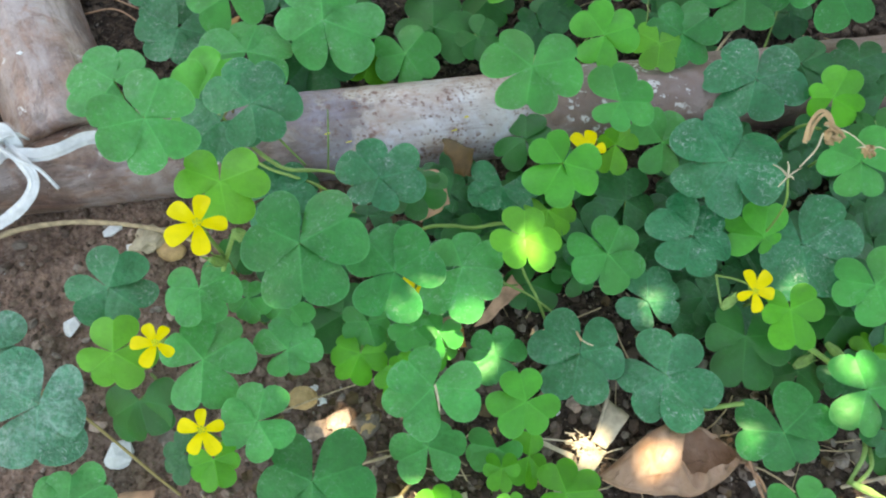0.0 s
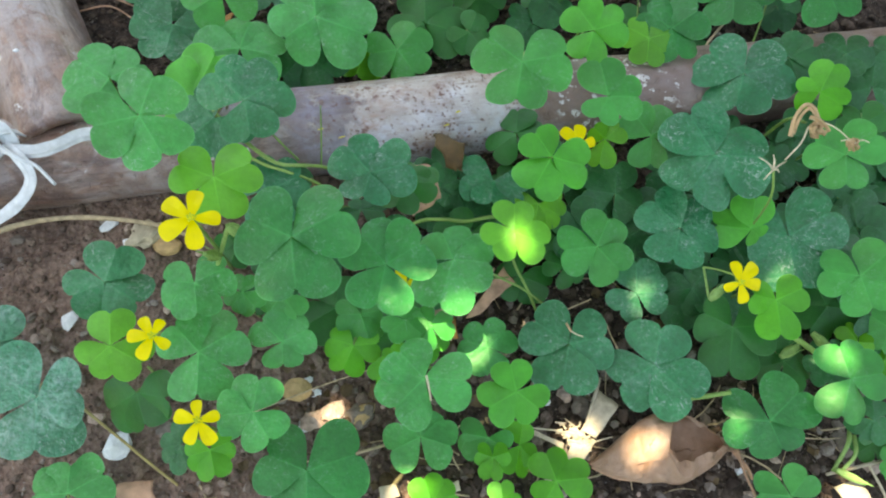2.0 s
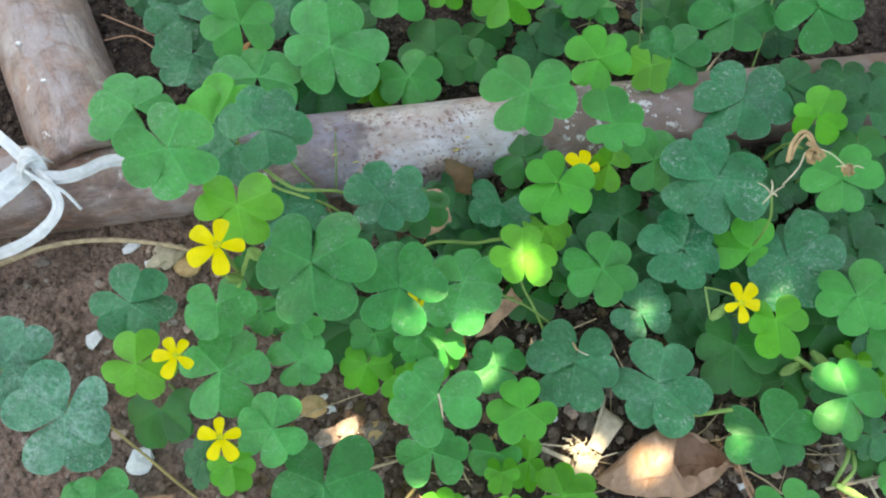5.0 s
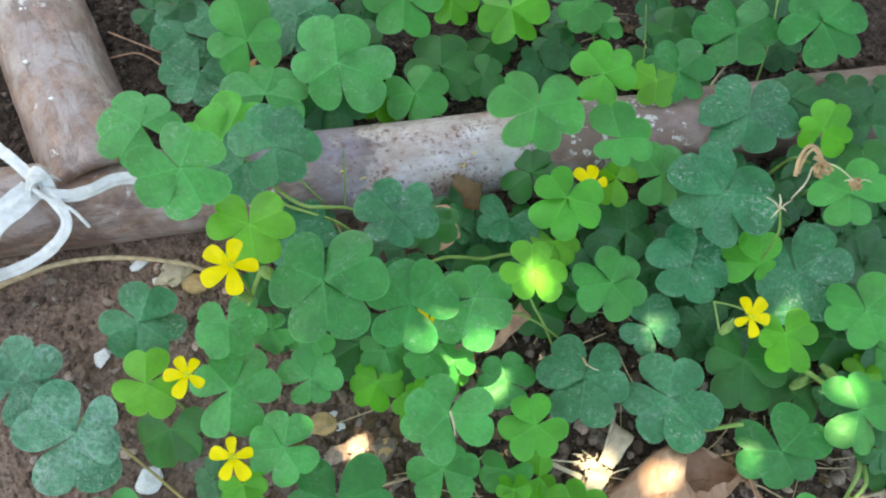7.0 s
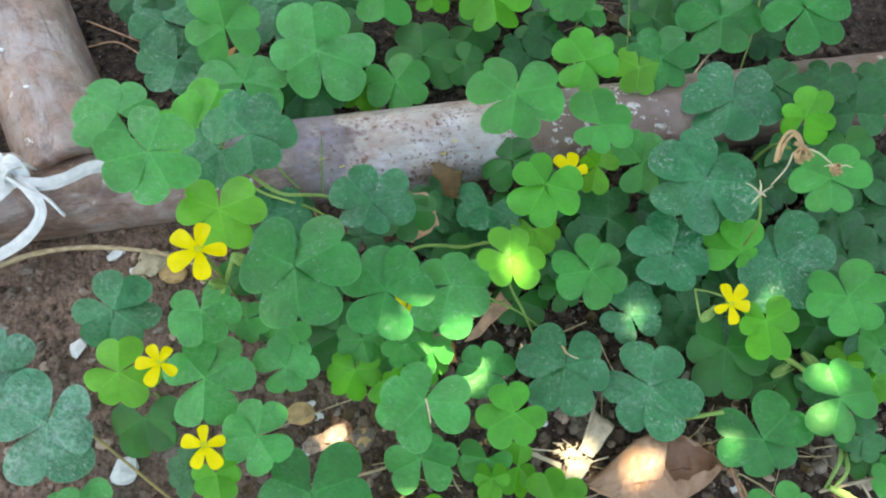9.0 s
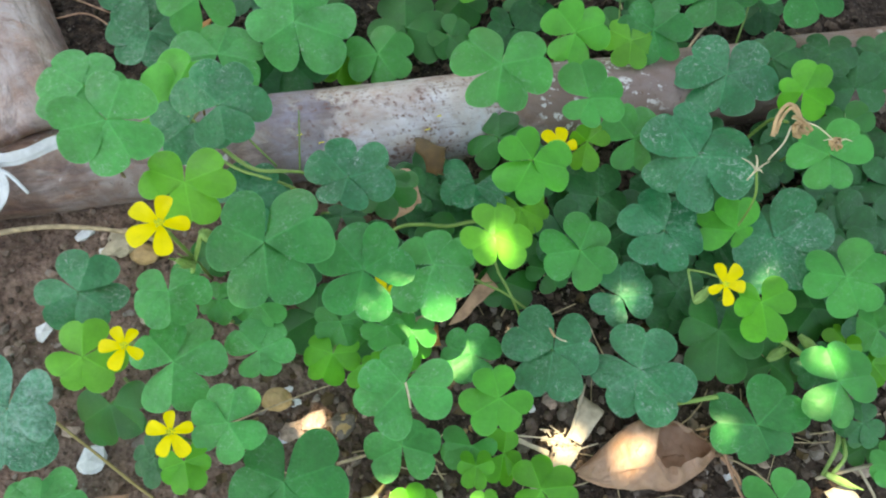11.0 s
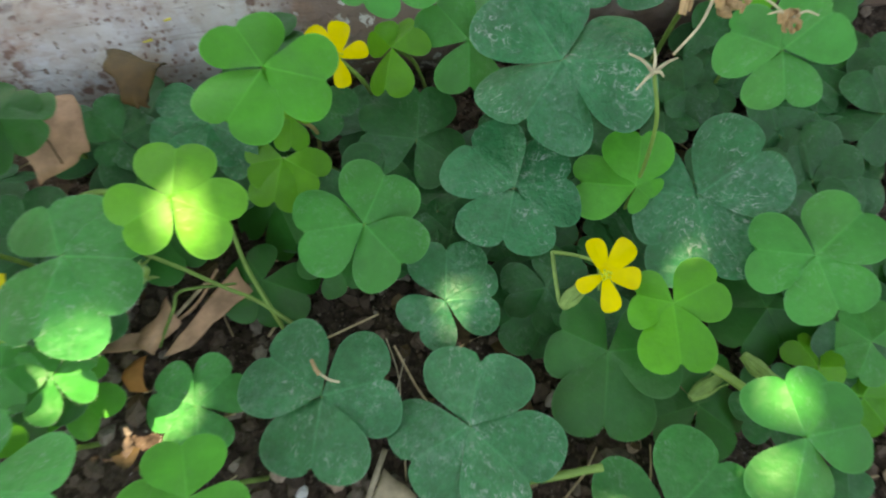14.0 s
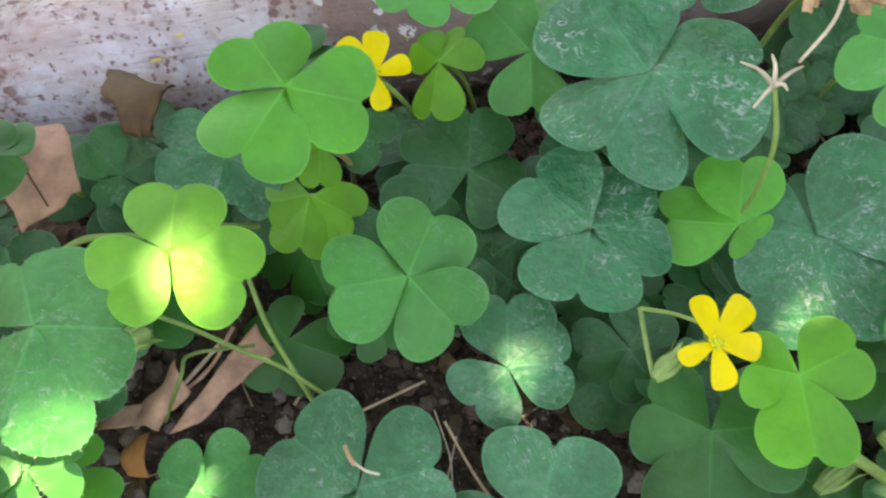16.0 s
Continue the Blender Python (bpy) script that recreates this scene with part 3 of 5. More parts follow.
# ---- rusty pipes ----
def pipe(name, start, end, radius, label):
    """A hollow round pipe with an uneven, pitted wall."""
    a, b = Vector(start), Vector(end)
    way = (b - a).normalized()
    side = way.cross(Vector((0, 0, 1))).normalized()
    up = side.cross(way)
    rings, sides, verts, faces = 140, 48, [], []
    long = (b - a).length
    for inner in (0, 1):
        for i in range(rings + 1):
            x = (i / rings - 0.5) * long
            for j in range(sides):
                t = 2 * math.pi * j / sides
                d = Vector((math.cos(t), math.sin(t)))
                r = radius - 0.0022 if inner else radius + 0.00035 * noise.noise(Vector((x * 60, d.x * 1.5, d.y * 1.5))) + 0.0002 * noise.noise(Vector((x * 240, d.x * 5, d.y * 5)))
                verts.append((x, r * d.x, r * d.y))
    ring = (rings + 1) * sides
    for inner in (0, 1):
        for i in range(rings):
            for j in range(sides):
                p, q = inner * ring + i * sides + j, inner * ring + i * sides + (j + 1) % sides
                faces.append((p, p + sides, q + sides, q) if not inner else (p, q, q + sides, p + sides))
    for i in (0, rings):
        for j in range(sides):
            p, q = i * sides + j, i * sides + (j + 1) % sides
            faces.append((p, q, q + ring, p + ring) if i == 0 else (q, p, p + ring, q + ring))
    ob = new(name, mesh_of(name, verts, faces, RUST))
    m = Matrix((way, side, up)).transposed().to_4x4()
    ob.matrix_world = Matrix.Translation((a + b) / 2) @ m
    return tagged(ob, label, "pipe", "rusty pipes")


pipe("rusty_pipe", (-0.262, 0.0547, 0.002), (0.278, 0.1487, 0.002), 0.011, "weathered grey pipe with rust spots, half sunk in soil")
pipe("rusty_pipe", (-0.0752, 0.0885, 0.0030), (-0.2012, 0.330, 0.0035), 0.0130, "brown rusty pipe lying on the soil")

# ---- wood sorrel ----
sorrel_leaf("G", -41.9, 123.9, 19.9, 0.11, -0.47, (-143, 8.3), (1, 7.6), (105, 10.7))
sorrel_leaf("H", -19.0, 117.4, 20.2, 0.05, -0.34, (-142, 9.0), (-17, 12.2), (97, 12.0))
sorrel_leaf("B", -31.3, 137.1, 15.0, -0.06, -0.24, (-90, 9.5), (31, 9.5), (153, 8.7))
sorrel_leaf("B", -55.2, 120.6, 11.4, 0.10, -0.30, (-98, 8.3), (-7, 7.6), (158, 8.2))
sorrel_leaf("D", -63.5, 141.6, 12.0, 0.09, -0.48, (-143, 5.0), (-33, 5.3), (86, 6.1))
sorrel_leaf("H", -63.0, 97.0, 20.8, 0.06, -0.17, (-115, 9.4), (38, 7.4), (149, 8.8))
sorrel_leaf("H", -39.8, 63.7, 57.0, 0.04, -0.27, (-160, 7.0), (-57, 7.3), (73, 6.5))
sorrel_leaf("L", -44.4, 90.1, 22.0, -0.12, -0.29, (-97, 7.4), (65, 12.4), (132, 9.2))
sorrel_leaf("B", -29.2, 82.2, 35.7, 0.03, -0.30, (-78, 6.9), (38, 7.8), (138, 8.2))
sorrel_leaf("H", -36.8, 110.6, 16.0, 0.05, -0.10, (-172, 9.8), (-6, 9.0), (80, 8.9))
sorrel_leaf("D", -22.3, 116.1, 9.0, 0.05, -0.30, (-128, 9.1), (-43, 9.7), (92, 8.6))
sorrel_leaf("G", 0.7, 115.4, 11.9, -0.08, -0.26, (-172, 7.1), (-53, 7.5), (56, 7.8))
sorrel_leaf("E", 7.5, 125.8, 10.1, -0.08, -0.28, (-150, 8.2), (-14, 9.3), (92, 9.3))
sorrel_leaf("E", 18.8, 123.0, 10.6, -0.11, -0.40, (-145, 4.8), (-47, 4.9), (67, 4.8))
sorrel_leaf("G", -2.7, 142.3, 18.0, -0.00, -0.38, (-90, 9.5), (30, 9.1), (155, 9.3))
sorrel_leaf("Y", 10.4, 145.0, 16.0, -0.10, -0.32, (-93, 6.7), (20, 6.3), (159, 6.4))
sorrel_leaf("Y", 25.7, 137.7, 20.2, -0.14, -0.18, (-83, 8.0), (26, 8.8), (163, 7.6))
sorrel_leaf("E", 22.3, 139.1, 6.4, 0.00, -0.36, (-130, 5.7), (-29, 6.4), (87, 5.3))
sorrel_leaf("G", 27.5, 96.8, 32.4, -0.02, -0.26, (-98, 8.5), (13, 9.6), (140, 9.3))
sorrel_leaf("L", 47.7, 115.2, 22.3, -0.13, -0.40, (-107, 6.8), (18, 7.2), (125, 7.4))
sorrel_leaf("S", 69.3, 121.0, 17.5, -0.13, -0.33, (-77, 7.1), (35, 8.0), (142, 7.5))
sorrel_leaf("V", 63.5, 118.4, 16.5, -0.11, -0.26, (-97, 6.3), (18, 5.4), (150, 6.0))
sorrel_leaf("S", 90.4, 138.8, 13.8, -0.23, -0.28, (-96, 9.2), (25, 9.3), (145, 9.9))
sorrel_leaf("S", 107.6, 133.0, 24.2, -0.21, -0.21, (-71, 9.8), (34, 9.6), (154, 8.3))
sorrel_leaf("M", 85.7, 108.0, 17.6, -0.24, -0.16, (-107, 8.8), (12, 10.1), (138, 9.9))
sorrel_leaf("D", 100.1, 115.6, 14.8, -0.26, -0.30, (-69, 7.8), (25, 6.5), (107, 5.7))
sorrel_leaf("Y", 101.7, 101.0, 20.8, -0.33, -0.34, (-35, 6.2), (63, 7.3), (176, 4.7))
sorrel_leaf("D", 121.8, 108.8, 12.8, -0.23, -0.40, (-170, 5.5), (-7, 6.7), (86, 8.2))
sorrel_leaf("D", 114.4, 116.0, 16.8, -0.28, -0.17, (-97, 5.3), (19, 5.8), (143, 6.0))
sorrel_leaf("D", 128.1, 117.5, 14.8, -0.37, -0.35, (-91, 4.9), (31, 6.0), (142, 5.1))
sorrel_leaf("G", 46.9, 91.3, 28.8, -0.14, -0.30, (-116, 5.0), (3, 6.9), (102, 8.2))
sorrel_leaf("K", 48.5, 86.9, 18.8, -0.39, -0.32, (-103, 5.9), (39, 4.2), (134, 3.7))
sorrel_leaf("G", 59.3, 87.7, 19.5, -0.04, -0.40, (-90, 6.5), (36, 6.9), (132, 6.9))
sorrel_leaf("M", 69.9, 79.0, 26.1, -0.15, -0.19, (-124, 9.2), (-3, 10.5), (117, 10.6))
sorrel_leaf("G", 96.9, 77.6, 30.0, -0.35, -0.30, (-90, 6.3), (35, 7.5), (150, 6.8))
sorrel_leaf("E", 110.4, 92.4, 20.6, -0.30, -0.26, (-84, 5.0), (29, 5.2), (153, 4.7))
sorrel_leaf("D", 51.9, 76.5, 11.9, 0.09, -0.21, (-33, 5.7), (85, 7.2), (177, 7.3))
sorrel_leaf("M", 64.2, 66.0, 16.2, -0.06, -0.23, (-105, 7.4), (11, 7.4), (132, 8.2))
sorrel_leaf("L", 81.2, 66.7, 15.0, -0.10, -0.20, (-48, 2.5), (80, 7.2), (172, 7.6))
sorrel_leaf("M", 89.2, 64.9, 15.5, -0.32, -0.25, (-85, 10.5), (31, 10.2), (170, 7.1))
sorrel_leaf("D", 113.1, 72.3, 6.0, -0.29, -0.32, (-147, 6.6), (-1, 7.0), (96, 8.2))
sorrel_leaf("G", 100.7, 54.0, 19.7, -0.35, -0.16, (-77, 7.3), (39, 8.1), (168, 7.2))
sorrel_leaf("Y", 81.6, 48.6, 18.6, -0.25, -0.11, (-91, 7.6), (23, 6.0), (161, 4.5))
sorrel_leaf("B", 54.8, 52.8, 9.9, -0.16, -0.30, (-132, 5.4), (2, 6.1), (88, 6.9))
sorrel_leaf("D", 68.7, 54.7, 4.0, -0.01, -0.20, (-148, 6.9), (-62, 6.5), (90, 6.5))
sorrel_leaf("E", 75.6, 45.3, 9.8, -0.16, -0.14, (-98, 9.8), (2, 8.0), (151, 6.6))
sorrel_leaf("B", 56.8, 36.5, 9.8, -0.17, -0.12, (-152, 8.3), (-45, 9.9), (76, 8.1))
sorrel_leaf("B", 38.9, 41.0, 9.2, -0.12, -0.14, (-101, 8.9), (13, 8.0), (143, 8.8))
sorrel_leaf("L", 25.7, 29.0, 17.0, -0.01, -0.06, (-150, 6.6), (-38, 5.4), (101, 5.7))
sorrel_leaf("H", 22.2, 41.8, 2.9, -0.06, -0.13, (-85, 5.5), (44, 5.9), (161, 5.6))
sorrel_leaf("H", 7.2, 29.9, 23.7, -0.02, 0.08, (-133, 7.9), (-4, 7.9), (132, 7.0))
sorrel_leaf("H", 7.2, 21.6, 8.0, -0.08, 0.06, (-156, 6.4), (-17, 6.4), (84, 5.1))
sorrel_leaf("G", 21.0, 21.5, 7.9, -0.12, -0.02, (-121, 5.3), (-32, 4.3), (170, 5.4))
sorrel_leaf("Y", 21.6, 17.4, 9.6, 0.01, -0.07, (-97, 3.9), (19, 3.2), (160, 3.1))
sorrel_leaf("Y", 28.0, 20.5, 4.6, 0.24, -0.08, (-103, 5.6), (-45, 3.8), (82, 4.3))
sorrel_leaf("Y", 34.6, 13.1, 7.6, -0.12, -0.05, (-123, 4.6), (6, 6.5), (108, 5.8))
sorrel_leaf("Y", 9.4, 8.5, 12.0, 0.06, -0.03, (-142, 4.0), (22, 4.8), (109, 4.9))
sorrel_leaf("Y", 23.1, 8.3, 12.0, -0.00, -0.03, (-150, 3.5), (-7, 3.1), (97, 4.0))
sorrel_leaf("S", 80.6, 25.1, 8.8, -0.29, -0.22, (-70, 6.2), (45, 8.7), (177, 8.1))
sorrel_leaf("G", 95.1, 32.4, 16.8, -0.09, -0.23, (-107, 8.0), (10, 7.1), (103, 6.9))
sorrel_leaf("G", 82.5, 10.2, 8.0, -0.23, -0.23, (-96, 5.0), (51, 5.6), (177, 6.2))
sorrel_leaf("G", 108.6, 16.9, 8.0, -0.31, -0.19, (-104, 4.4), (73, 4.2), (178, 4.0))
sorrel_leaf("E", 105.7, 21.4, 4.0, -0.36, -0.14, (-149, 4.0), (-29, 3.7), (82, 3.4))
sorrel_leaf("D", 100.2, 24.6, 13.4, -0.04, -0.22, (-137, 4.3), (-44, 4.3), (80, 3.9))
sorrel_leaf("Y", 109.6, 38.5, 8.0, -0.23, -0.11, (-61, 4.5), (49, 4.9), (157, 3.9))
sorrel_leaf("G", 110.2, 44.8, 12.0, -0.30, -0.26, (-113, 5.0), (36, 4.9), (140, 4.5))
sorrel_leaf("K", 103.3, 42.1, 10.1, -0.16, -0.13, (-119, 3.3), (-1, 3.3), (116, 4.2))
sorrel_leaf("B", -56.7, 50.1, 17.4, 0.19, -0.16, (-150, 6.4), (-31, 7.5), (79, 7.3))
sorrel_leaf("V", -52.1, 36.2, 20.5, 0.11, -0.19, (-133, 5.2), (-28, 6.6), (98, 6.3))
sorrel_leaf("H", -35.1, 34.8, 22.2, -0.01, -0.13, (-87, 8.0), (34, 7.7), (135, 6.8))
sorrel_leaf("E", -48.4, 28.9, 13.2, -0.36, -0.26, (-151, 7.7), (-71, 6.5), (-8, 6.3))
sorrel_leaf("H", -23.9, 23.4, 23.4, 0.09, -0.16, (-174, 5.5), (-54, 5.8), (82, 5.9))
sorrel_leaf("H", -20.4, 37.9, 18.8, 0.07, -0.20, (-85, 4.4), (28, 5.5), (136, 5.6))
sorrel_leaf("G", -21.0, 47.0, 20.0, -0.06, -0.23, (-128, 4.3), (-52, 4.9), (102, 3.3))
sorrel_leaf("P", -64.2, 26.7, 18.7, 0.21, -0.22, (-87, 9.7), (10, 6.6), (149, 9.3))
sorrel_leaf("P", -81.4, 38.5, 11.8, 0.23, -0.18, (-46, 7.5), (71, 8.0), (176, 7.4))
sorrel_leaf("D", -36.9, 18.1, 20.0, -0.13, -0.13, (-167, 3.2), (-65, 4.4), (78, 3.8))
sorrel_leaf("Y", -30.9, 17.0, 22.0, 0.05, -0.07, (-161, 3.9), (-73, 4.7), (23, 3.7))
sorrel_leaf("S", -15.5, 46.7, 49.2, -0.06, -0.21, (-84, 8.7), (29, 9.0), (156, 7.7))
sorrel_leaf("V", -29.2, 57.3, 49.0, 0.19, -0.17, (-75, 6.5), (31, 6.8), (161, 6.1))
sorrel_leaf("H", -36.0, 46.4, 28.0, 0.07, -0.04, (-79, 5.9), (33, 6.2), (178, 5.3))
sorrel_leaf("G", -28.8, 47.6, 20.0, -0.09, -0.29, (-128, 3.6), (-48, 4.2), (87, 3.2))
sorrel_leaf("M", -3.9, 67.6, 33.9, 0.02, -0.18, (-105, 5.2), (16, 7.5), (133, 6.8))
sorrel_leaf("E", 3.3, 69.7, 27.0, -0.07, -0.05, (-111, 5.9), (-4, 5.7), (65, 4.3))
sorrel_leaf("S", -0.4, 48.5, 33.9, -0.06, -0.25, (-102, 7.6), (33, 7.4), (131, 7.6))
sorrel_leaf("H", 12.7, 53.1, 25.9, -0.04, -0.19, (-107, 9.0), (-2, 7.2), (111, 6.0))
sorrel_leaf("M", 23.3, 78.3, 13.0, 0.00, -0.20, (-96, 5.2), (-24, 7.1), (171, 6.6))
sorrel_leaf("E", 29.4, 92.0, 12.0, -0.33, -0.14, (-146, 6.9), (-7, 5.2), (88, 6.3))
sorrel_leaf("L", 33.2, 75.3, 29.2, 0.09, -0.26, (-120, 8.1), (-10, 7.5), (123, 6.2))
sorrel_leaf("V", 24.5, 58.0, 29.5, 0.16, -0.15, (-144, 5.6), (-22, 6.7), (88, 5.8))
sorrel_leaf("G", 44.4, 60.2, 18.2, 0.00, -0.14, (-171, 7.5), (-49, 7.1), (66, 7.0))
sorrel_leaf("K", 33.4, 72.8, 13.0, 0.00, -0.20, (-170, 4.5), (-101, 6.2), (-30, 5.7))
sorrel_leaf("K", 35.3, 74.7, 20.0, 0.00, -0.45, (-90, 4.0), (30, 2.4), (150, 2.4))
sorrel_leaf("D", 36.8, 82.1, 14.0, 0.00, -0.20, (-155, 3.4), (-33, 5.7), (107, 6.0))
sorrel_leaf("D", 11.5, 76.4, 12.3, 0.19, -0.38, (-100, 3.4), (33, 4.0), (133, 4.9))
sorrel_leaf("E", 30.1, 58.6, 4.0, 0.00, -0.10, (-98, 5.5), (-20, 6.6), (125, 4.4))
sorrel_leaf("M", -26.0, 71.0, 19.0, 0.03, -0.24, (-87, 6.4), (29, 7.2), (132, 6.6))
sorrel_leaf("Y", -6.8, 38.7, 14.0, -0.04, -0.00, (-109, 5.4), (7, 4.8), (161, 5.1))
sorrel_leaf("Y", 2.2, 34.4, 15.0, 0.07, 0.01, (-144, 5.2), (59, 4.5), (149, 3.8))
sorrel_leaf("G", 3.7, 43.6, 16.0, -0.01, -0.15, (-143, 4.4), (-40, 4.2), (83, 3.0))
sorrel_leaf("G", 9.0, 43.0, 15.0, 0.10, -0.02, (-122, 4.6), (8, 4.3), (132, 3.8))
sorrel_leaf("L", 7.1, 44.0, 5.0, 0.00, -0.10, (-153, 5.2), (-43, 5.7), (82, 4.3))
sorrel_leaf("G", -5.6, 45.4, 14.0, 0.09, -0.09, (-176, 4.6), (-70, 5.3), (14, 4.1))
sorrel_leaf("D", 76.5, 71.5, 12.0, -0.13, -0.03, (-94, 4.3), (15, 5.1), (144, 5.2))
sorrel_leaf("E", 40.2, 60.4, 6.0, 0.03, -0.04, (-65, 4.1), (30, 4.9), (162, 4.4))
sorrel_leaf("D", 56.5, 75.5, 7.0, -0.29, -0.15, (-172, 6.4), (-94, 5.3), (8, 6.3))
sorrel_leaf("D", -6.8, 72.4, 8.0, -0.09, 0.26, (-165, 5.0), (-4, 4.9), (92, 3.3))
sorrel_leaf("G", 47.9, 143.8, 16.0, -0.13, -0.43, (-143, 7.0), (-45, 6.1), (91, 5.7))
sorrel_leaf("G", 52.7, 141.7, 12.0, 0.17, -0.00, (-107, 4.2), (11, 5.8), (137, 6.8))
sorrel_leaf("E", 39.7, 138.5, 8.0, -0.24, -0.28, (-148, 5.2), (-23, 4.7), (89, 4.7))
sorrel_leaf("D", -70.8, 141.6, 10.0, 0.04, -0.48, (-133, 5.0), (-39, 5.3), (90, 5.5))
sorrel_leaf("D", 41.2, 136.4, 8.0, 0.03, -0.36, (-134, 4.3), (-32, 5.2), (90, 4.5))
sorrel_leaf("D", -14.5, 146.3, 8.0, 0.10, -0.43, (-158, 4.7), (-31, 5.2), (91, 5.8))
sorrel_leaf("S", -14.0, 13.8, 18.0, 0.05, -0.07, (-86, 9.7), (19, 9.4), (158, 7.8))
sorrel_leaf("B", -61.6, 135.7, 9.0, 0.05, -0.30, (-79, 8.8), (43, 8.3), (169, 7.5))
sorrel_leaf("K", -7.8, 118.4, 8.0, 0.05, -0.30, (-158, 6.6), (-104, 7.5), (-32, 7.1))
sorrel_leaf("B", -37.4, 84.1, 26.0, 0.03, -0.30, (-138, 6.9), (-44, 7.5), (133, 7.0))
sorrel_leaf("H", -59.0, 10.5, 10.0, 0.10, -0.20, (-178, 6.0), (30, 6.6), (92, 5.0))
sorrel_flower(-29.3, 45.9, 57.0, 0.14, -0.21, (-147, 5.2), (-78, 4.7), (5, 4.2), (86, 4.6), (149, 5.0))
sorrel_flower(-42.3, 36.2, 27.5, 0.16, -0.13, (-178, 4.5), (-112, 4.6), (-32, 3.6), (66, 3.4), (125, 4.1))
sorrel_flower(-31.8, 20.8, 29.2, 0.12, -0.15, (-110, 4.2), (-53, 4.8), (17, 3.6), (101, 3.6), (167, 4.2))
sorrel_flower(72.1, 50.6, 23.2, -0.07, -0.33, (-155, 3.5), (-79, 4.4), (-7, 4.5), (48, 5.3), (104, 4.5))
sorrel_flower(41.3, 82.7, 22.0, 0.09, -0.46, (-150, 3.7), (-78, 4.0), (19, 4.3), (86, 4.9), (135, 5.3))
sorrel_flower(3.6, 50.6, 18.0, -0.08, -0.18, (-162, 3.8), (-101, 4.3), (-30, 4.9), (31, 4.6), (112, 4.2))

# low leaves scattered to fill the gaps; their D and E greens carry the shade
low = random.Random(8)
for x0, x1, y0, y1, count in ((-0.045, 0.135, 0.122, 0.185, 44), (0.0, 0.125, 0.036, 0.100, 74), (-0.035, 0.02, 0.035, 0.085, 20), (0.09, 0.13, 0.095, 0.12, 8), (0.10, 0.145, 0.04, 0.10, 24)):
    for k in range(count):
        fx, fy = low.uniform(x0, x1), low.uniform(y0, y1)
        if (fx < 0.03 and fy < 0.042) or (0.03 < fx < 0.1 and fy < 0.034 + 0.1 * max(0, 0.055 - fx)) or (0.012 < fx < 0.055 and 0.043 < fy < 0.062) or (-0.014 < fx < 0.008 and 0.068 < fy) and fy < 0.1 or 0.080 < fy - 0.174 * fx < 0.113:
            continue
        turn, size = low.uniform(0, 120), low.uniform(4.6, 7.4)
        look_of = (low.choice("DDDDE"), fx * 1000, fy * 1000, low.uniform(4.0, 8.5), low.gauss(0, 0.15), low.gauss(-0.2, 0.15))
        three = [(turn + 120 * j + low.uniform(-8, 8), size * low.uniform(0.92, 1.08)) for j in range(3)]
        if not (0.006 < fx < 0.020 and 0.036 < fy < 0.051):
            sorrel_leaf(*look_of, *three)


# ---- dry things and clutter ----
def vec(points):
    return [Vector(p) / 1000 for p in points]


def ribbon(name, points, width, material, lean=(0, 0, 1), twist=0.0, thick=0.0003, crease=0.25):
    """A flat band along a smooth line, slightly folded along its middle."""
    line = glide(vec(points), 9)
    verts, faces, w = [], [], width / 2000
    for k, p in enumerate(line):
        t = k / (len(line) - 1)
        way = (line[min(k + 1, len(line) - 1)] - line[max(k - 1, 0)]).normalized()
        up = Vector(lean) - way * way.dot(Vector(lean))
        up = Matrix.Rotation(radians(twist) * t, 3, way) @ up.normalized()
        side = way.cross(up)
        wob = 1 + 0.15 * noise.noise(p * 300)
        for m in range(7):
            s = m / 3 - 1
            h = crease * (1 - abs(s)) + 0.22 * noise.noise(Vector((s * 2.2 + width, t * 3.5, 1.0))) + 0.10 * noise.noise(Vector((s * 5, t * 12, width)))
            q = p + side * (w * s * wob) + up * (h * w)
            verts += [q + up * thick / 2, q - up * thick / 2]
    for k in range(len(line) - 1):
        for m in range(6):
            a = 14 * k + 2 * m
            faces += [(a, a + 2, a + 16, a + 14), (a + 1, a + 15, a + 17, a + 3)]
        a = 14 * k
        faces += [(a, a + 14, a + 15, a + 1), (a + 12, a + 13, a + 27, a + 26)]
    n = len(verts)
    for m in range(6):
        a, b = 2 * m, n - 14 + 2 * m
        faces += [(a, a + 1, a + 3, a + 2), (b, b + 2, b + 3, b + 1)]
    return mesh_of(name, verts, faces, material, None, False)


def thing_of(name, meshes, label, category, group=""):
    """An empty with its named parts."""
    ob = new(name)
    ob.empty_display_size = 0.004
    tagged(ob, label, category, group)
    for n, me, text in meshes:
        part(n, me, ob, text)
    return ob


